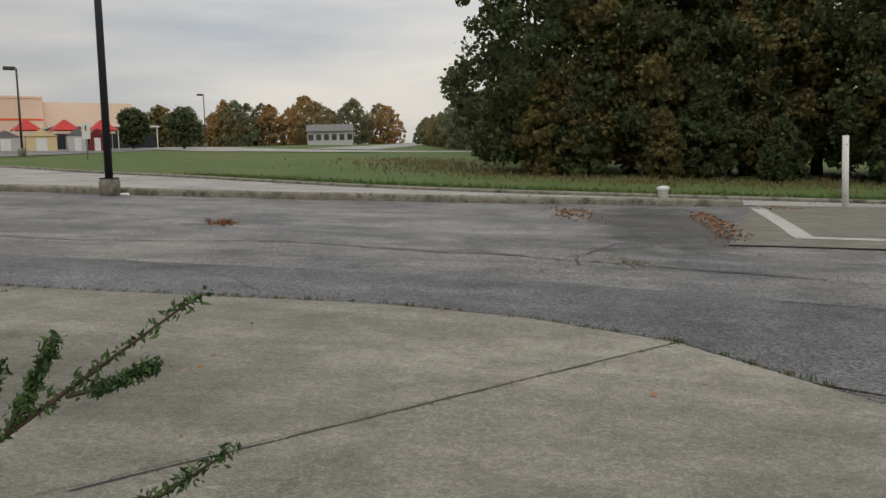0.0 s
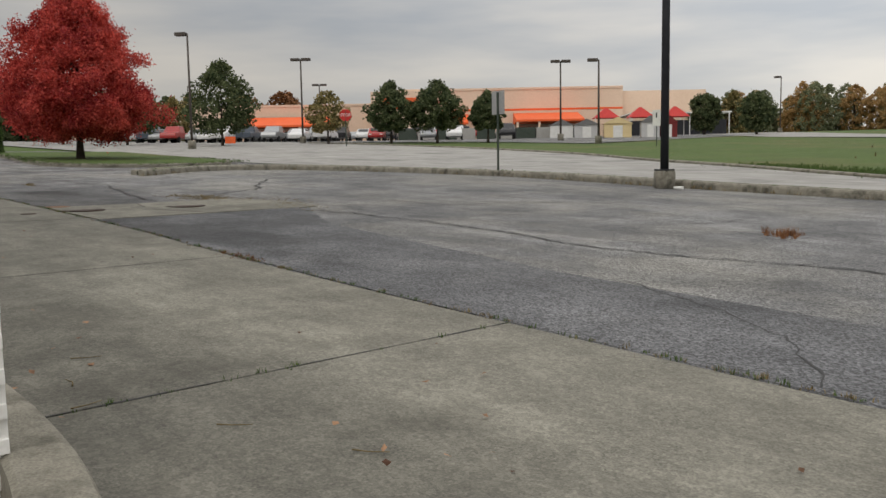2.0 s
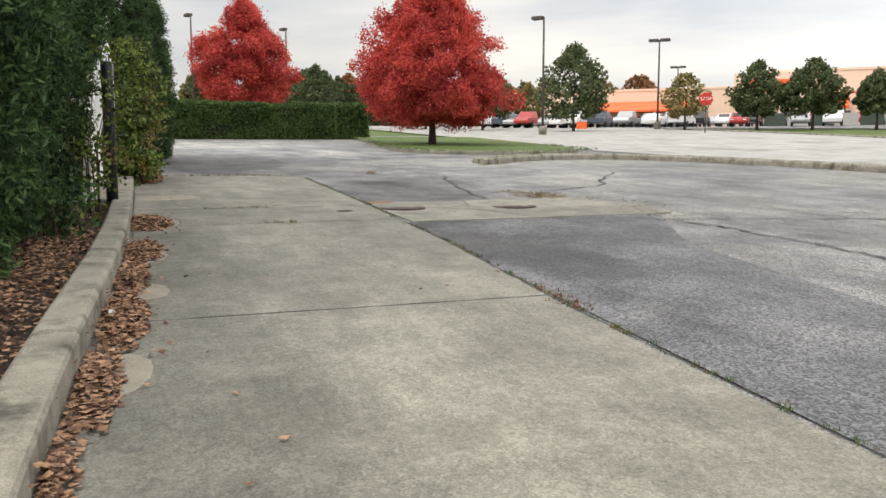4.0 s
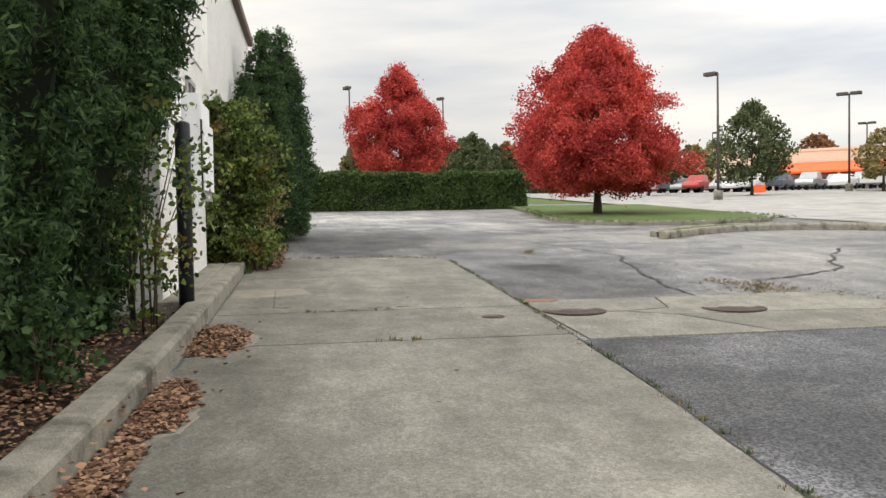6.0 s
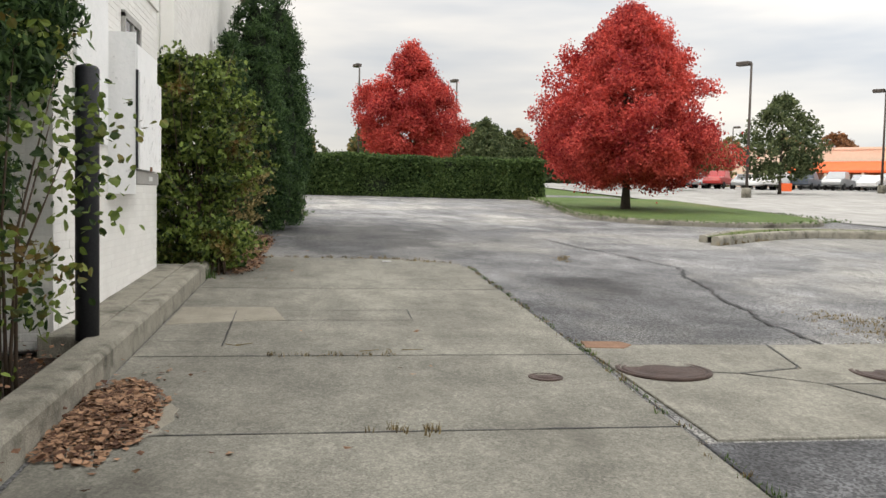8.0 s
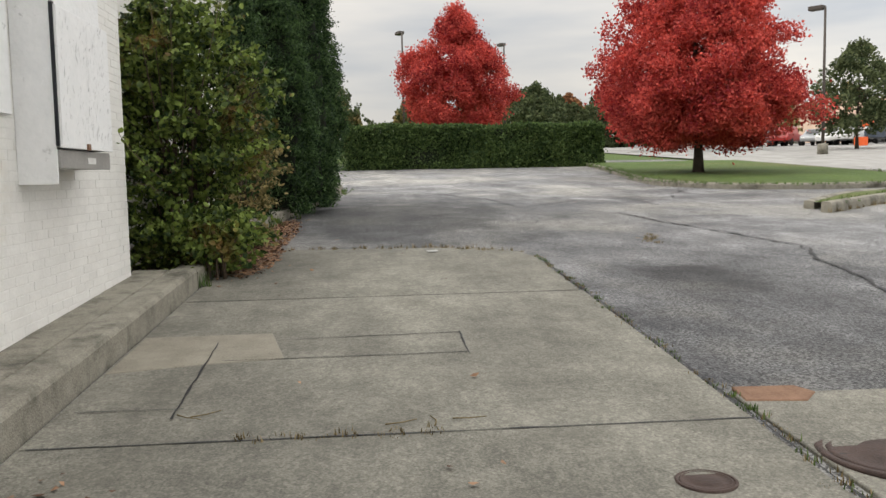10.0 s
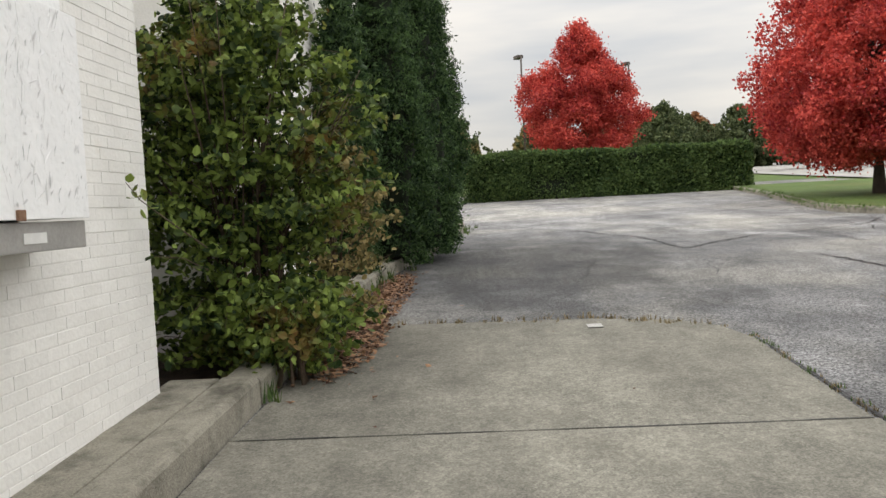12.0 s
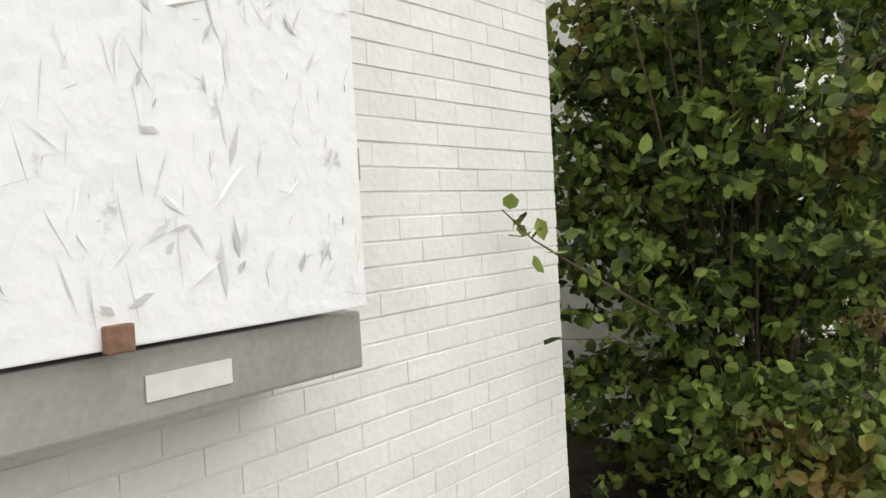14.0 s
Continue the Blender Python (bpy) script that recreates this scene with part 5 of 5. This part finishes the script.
shrub(-22.0, 4.9, 2.95, 1.12, 24000, 81, BUSHLEAF, "big leafy green shrub turning bronze by the wall", leaf=0.044, stems=44, shape=bush_shape, sprays=640)
shrub(-23.7, 5.2, 1.75, 0.55, 3200, 82, OLIVE, "yellowing shrub behind the green bush", leaf=0.04, shape=bush_shape, sprays=120)
shrub(-21.5, 5.3, 0.62, 0.42, 1500, 83, BUSHLEAF, "low straggling foliage over the kerb", leaf=0.045, stems=14, clumps=50, name="ground_cover")
shrub(-15.2, 4.7, 2.4, 0.75, 1500, 84, BUSHLEAF, "thin open sapling before the dark post", leaf=0.045, stems=13, clumps=70, name="sapling")
shrub(-12.6, 4.5, 0.7, 0.35, 700, 85, CEDAR, "low evergreen sprigs at the kerb", leaf=0.045, stems=10, clumps=40, name="ground_cover")

hedge = thing("hedge", at(-54.2, 12.0), "long clipped dark green hedge across the lot", "hedge")
# solid filling, coloured as the shade within the hedge
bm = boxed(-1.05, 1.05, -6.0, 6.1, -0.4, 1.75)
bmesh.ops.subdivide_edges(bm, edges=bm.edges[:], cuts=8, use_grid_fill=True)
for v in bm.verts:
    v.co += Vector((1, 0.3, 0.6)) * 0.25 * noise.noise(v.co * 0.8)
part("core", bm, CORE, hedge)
rg = np.random.default_rng(3)
n = 60000
side = rg.uniform(0, 1, n)
hy = rg.uniform(-6.3, 6.4, n)
hx = np.where(side < 0.5, 1.2 + rg.normal(0, 0.09, n), rg.uniform(-1.2, 1.25, n))
hz = np.where(side < 0.5, rg.uniform(-0.25, 1.95, n), 1.95 + rg.normal(0, 0.07, n))
ends = rg.uniform(0, 1, n) < 0.12
hy = np.where(ends, 6.35 + rg.normal(0, 0.08, n), hy)
hx = np.where(ends, rg.uniform(-1.2, 1.2, n), hx)
hz = np.where(ends, rg.uniform(-0.2, 1.95, n), hz)
wob = np.array([noise.noise(Vector((0.3, a * 0.7, b * 0.8))) for a, b in zip(hy, hz)])
leaves("foliage", np.stack([hx + wob * 0.3, hy, hz + wob * 0.16], 1), 0.085, HEDGE, hedge, seed=6)

# cedar sprays reaching in by the first steps
spray = thing("juniper", at(-0.95, 2.0, 0.02), "juniper with long drooping green sprays", "shrub")
bm = bmesh.new()
tips = []
for base, mid, tip in (((0, 0, 0), (1.08, 0, 0.86), (1.37, 0.05, 1.06)), ((0, 0, 0), (1.24, 0.03, 0.77), (1.4, 0.06, 0.87)), ((1.08, 0, 0.86), (1.1, 0.01, 0.91), (1.13, 0.02, 0.98)), ((1.15, 0, 0.91), (1.17, 0.02, 0.95), (1.2, 0.03, 1.01)), ((1.02, 0, 0.82), (1.05, 0.01, 0.9), (1.06, 0.02, 1.0)), ((1.22, 0.02, 0.95), (1.27, 0.03, 0.96), (1.32, 0.05, 0.98))):
    pts = [Vector(base).lerp(Vector(mid), k / 5) if k <= 5 else Vector(mid).lerp(Vector(tip), (k - 5) / 6) for k in range(12)]
    add_tube(bm, pts, [(0.007 - k * 0.0005) * (1 if base[0] == 0 else 0.5) for k in range(12)], 5)
    rr = random.Random(len(tips))
    for k in range(3, 12):
        for s in range(46):
            o = pts[k] + Vector((rr.gauss(0, 0.005), rr.gauss(0, 0.005), rr.gauss(0.002, 0.005))) + (pts[min(k + 1, 11)] - pts[k - 1]) * rr.uniform(-0.5, 0.5)
            tips.append(tuple(o))
part("branching", bm, TWIG, spray)
leaves("foliage", tips, 0.0048, CEDAR, spray, long=2.6, droop=-0.6, seed=8)


# ---- weeds, fallen leaves and litter ----
def tufts(name, line, n, spread, height, mat, label, seed, blades=9, lift=0.0):
    rng = random.Random(seed)
    pts = between(line, 200)
    vs, fs = [], []
    for i in range(n):
        p = pts[rng.randint(0, 200)]
        x, y = p.x + rng.gauss(0, spread), p.y + rng.gauss(0, spread)
        z = gz(x, y) + lift
        hh = height * rng.uniform(0.35, 1.2)
        for b in range(rng.randint(3, blades)):
            a = rng.uniform(0, math.tau)
            bx, by = x + rng.gauss(0, 0.02), y + rng.gauss(0, 0.02)
            w = hh * 0.05 + 0.003
            lean = rng.uniform(0.1, 0.7) * hh
            k = len(vs)
            vs += [(bx - w * math.sin(a), by + w * math.cos(a), z), (bx + w * math.sin(a), by - w * math.cos(a), z), (bx + lean * math.cos(a), by + lean * math.sin(a), z + hh)]
            fs.append((k, k + 1, k + 2))
    return tagged(mesh(name, vs, fs, mat), label, "weeds", kind="stuff")


EDGE = [(x, edge_y(x) + 0.02) for x in (-22.5, -17, -12, -8, -4)] + [(-1.1, 8.5), (0.3, 8.1), (1.47, 7.42), (2.5, 6), (3.2, 4.4)]
tufts("edge_weeds", EDGE, 260, 0.02, 0.04, BLADE, "small green weeds in the slab edge joint", 1)
tufts("edge_dry_weeds", EDGE, 260, 0.025, 0.035, DRY, "dry weeds in the slab edge joint", 2)
tufts("joint_weeds", [(-4.57, 5), (-4.57, 8.4)], 22, 0.01, 0.035, BLADE, "weeds in a slab joint", 3)
tufts("joint_weeds", [(-1.1, 4), (1.45, 7.3)], 40, 0.015, 0.025, DRY, "dry weeds in a slab joint", 4)
tufts("joint_weeds", [(-14.45, 6.9), (-14.47, 7.4)], 16, 0.04, 0.06, DRY, "dry tuft in a slab joint", 5)
tufts("joint_weeds", [(-16.43, 6.2), (-16.43, 7.4)], 26, 0.04, 0.04, DRY, "dry weeds in a slab joint", 6)
tufts("end_weeds", [(-23.7, 5.8), (-23.65, 7.8), (-23, 8.85)], 70, 0.05, 0.06, DRY, "dry weeds along the slab end", 7)
tufts("lot_weeds", [(-5.6, 15.4), (-5.9, 15.7)], 40, 0.12, 0.14, RUST, "rusty weeds growing from the asphalt", 8)
tufts("lot_weeds", [(-24.6, 11.1), (-23.5, 10.75)], 40, 0.08, 0.04, DRY, "dry weeds in a crack", 21)
tufts("lot_weeds", [(-8.5, 8.6), (-9.4, 8.62)], 30, 0.07, 0.04, RUST, "rusty weeds at the slab edge", 22)
tufts("lot_weeds", [(-13.5, 12.7), (-16, 13.5), (-17.4, 12.2), (-16.5, 11.8)], 260, 0.3, 0.025, DRY, "low dry weeds in broken asphalt", 23)
tufts("lot_weeds", [(-16.9, 12.4), (-17.5, 12.6), (-18.2, 12.2)], 200, 0.22, 0.035, DRY, "dry weeds in broken asphalt", 9)
tufts("lot_weeds", [(3.35, 22), (3.2, 18), (2.85, 14.5)], 130, 0.12, 0.06, RUST, "rusty dead weeds in broken asphalt", 10)
tufts("lot_weeds", [(-0.1, 22.8), (0.9, 18)], 70, 0.2, 0.06, RUST, "rusty dead weeds in broken asphalt", 24)
tufts("lot_weeds", [(1.1, 12.6), (1.6, 11.9)], 60, 0.15, 0.03, DRY, "dry weeds along a crack", 25)
tufts("kerb_weeds", NORTH, 420, 0.06, 0.09, DRY, "dry weeds at the kerb foot", 11)
tufts("verge_grass", STRIP, 700, 0.15, 0.08, BLADE, "grass tufts on the verge", 12, lift=0.13)
tufts("field_grass", [(12, 30.5), (2, 31.5), (-7, 33.5), (-18, 38)], 5000, 1.0, 0.14, BLADE, "mown grass blades near the road", 13, lift=-0.05)
tufts("tall_field_grass", [(18, 40.5), (4, 41), (-5, 46), (-9, 55), (-14, 70)], 3000, 3.0, 0.22, DRY, "tall dry meadow grass before the trees", 14, lift=-0.05)
tufts("kerb_bed_weeds", WEST[2:], 130, 0.1, 0.16, BLADE, "weeds over the broken kerb", 15)
tufts("island_blades", ISLAND[:-1], 900, 0.25, 0.08, BLADE, "grass blades at the island kerb", 16, lift=0.13)


def fallen(name, spots, n, label, seed, size=0.05, mat=LITTER, lift=0.018):
    rg = np.random.default_rng(seed)
    c = []
    for x, y, sx, sy, share in spots:
        m = int(n * share)
        px, py = rg.normal(x, sx, m), rg.normal(y, sy, m)
        for a, b in zip(px, py):
            if foot_y(a) < b + 0.02 or name != "leaf_drift":
                d = ((a - x) / sx) ** 2 + ((b - y) / sy) ** 2
                if d > 2.6 + 1.4 * noise.noise(Vector((a * 4, b * 4, seed))) and size > 0.0355 and rg.uniform() > 0.05:
                    continue
                c.append((a, b, gz(a, b) + lift + abs(rg.normal(0, 0.012)) + 0.045 * max(0, 1 - d)))
    return tagged(leaves(name, c, size, mat, flat=0.9, long=1.4, seed=seed), label, "fallen leaves", kind="stuff")


fallen("leaf_drift", ((-14.8, 5.42, 0.55, 0.2, 0.3), (-12.35, 5.33, 0.5, 0.14, 0.24), (-10.8, 5.25, 0.55, 0.1, 0.16), (-9.2, 5.2, 0.6, 0.12, 0.16), (-7.6, 5.08, 0.5, 0.1, 0.09), (-6.3, 4.99, 0.5, 0.06, 0.05)), 12000, "drift of brown fallen leaves against the kerb", 1, size=0.036)
fallen("bed_leaves", ((-12, 4.5, 2.0, 0.3, 0.6), (-9, 4.3, 1.6, 0.3, 0.4)), 4500, "brown fallen leaves on the mulch", 2, size=0.035, lift=0.13)
fallen("west_leaves", ((-22.9, 5.52, 0.9, 0.2, 0.5), (-25.5, 5.55, 1.5, 0.17, 0.5)), 6500, "fallen leaves along the broken kerb", 3, size=0.036)
fallen("scattered_leaves", ((-12, 6.5, 6, 1.0, 0.5), (-3, 6, 2.5, 1.2, 0.5)), 70, "scattered dead leaves on the concrete", 4, size=0.035)
fallen("corner_leaves", ((3.2, 18.5, 0.22, 2.2, 0.6), (0.4, 20.5, 0.3, 1.5, 0.25), (5.6, 25.0, 0.5, 0.4, 0.15)), 1300, "dead leaves by the pad corner", 5, size=0.05)
for outline in ([(-10.6, 5.2), (-9.9, 5.17), (-9.8, 5.42), (-10.1, 5.58), (-10.5, 5.5)], [(-8.3, 5.1), (-7.5, 5.06), (-7.4, 5.26), (-7.8, 5.42), (-8.25, 5.34)], [(-15.3, 5.3), (-14.4, 5.3), (-14.3, 5.7), (-14.8, 5.86), (-15.2, 5.75)], [(-12.6, 5.25), (-11.7, 5.2), (-11.6, 5.5), (-12.1, 5.62), (-12.5, 5.52)]):
    rounded = round_off(outline + outline[:1], 3)[1:-1]
    slab([(px + 0.03 * noise.noise(Vector((px * 9, py * 9, 1))), py + 0.03 * noise.noise(Vector((px * 9, py * 9, 5)))) for px, py in rounded], lift=0.0115, gap=0, mat=TAN, name="silt")
slab([(-16.95, 9.0), (-16.7, 8.97), (-16.66, 9.3), (-16.8, 9.42), (-16.93, 9.36)], lift=0.014, gap=0, mat=RUSTY, name="rust_patch")
paper = thing("paper_scrap", at(-9.3, 5.15, 0.03), "crumpled white paper among leaves", "litter")
part("sheet", boxed(-0.09, 0.09, -0.05, 0.05, 0, 0.03, 0.012), WHITE, paper)
card = thing("card_scrap", at(-23.2, 7.75, 0.012), "flat pale card on the slab end", "litter")
part("sheet", boxed(-0.1, 0.1, -0.07, 0.07, 0, 0.006, 0.002), MARKING, card)

twig = thing("twig", at(-3.2, 5.9, 0.012), "thin dry twig lying on the concrete", "twig")
part("stick", tube([(0, 0, 0.004), (0.08, 0.03, 0.006), (0.15, 0.1, 0.004)], [0.004, 0.003, 0.002], 5), DRY, twig)
for k, (tx0, ty0, turn) in enumerate(((-16.55, 7.0, 80), (-16.5, 7.25, 150), (-16.6, 7.35, 60), (-16.85, 5.9, 20), (-16.8, 5.98, 95), (-5.6, 5.5, 30), (-5.0, 5.3, 140), (-4.6, 5.15, 70), (-3.9, 5.6, 10))):
    copy_thing(twig, at(tx0, ty0, 0.014, turn))
branch = new("leafy_sprig")
tagged(branch, "leafy sprig reaching out across the white wall", "sprig")
branch.matrix_world = at(-20.75, 4.95, 0.0)
sprig = [(-0.1, 0, 1.1), (0.25, -0.1, 1.28), (0.52, -0.17, 1.42), (0.68, -0.18, 1.52)]
part("stem", tube(sprig, [0.006, 0.005, 0.003, 0.002], 5), TWIG, branch)
low = [(-0.1, 0, 0.95), (0.18, -0.06, 1.05), (0.42, -0.15, 1.08)]
part("lower_stem", tube(low, [0.006, 0.004, 0.002], 5), TWIG, branch)
rr = random.Random(2)
pts = [Vector(a).lerp(Vector(c), rr.random()) + Vector((rr.gauss(0, 0.02), rr.gauss(0, 0.02), rr.gauss(0, 0.025))) for line in (sprig, low) for a, c in zip(line, line[1:]) for _ in range(7)]
leaves("foliage", [tuple(p) for p in pts], 0.04, BUSHLEAF, branch, seed=4, oval=True)
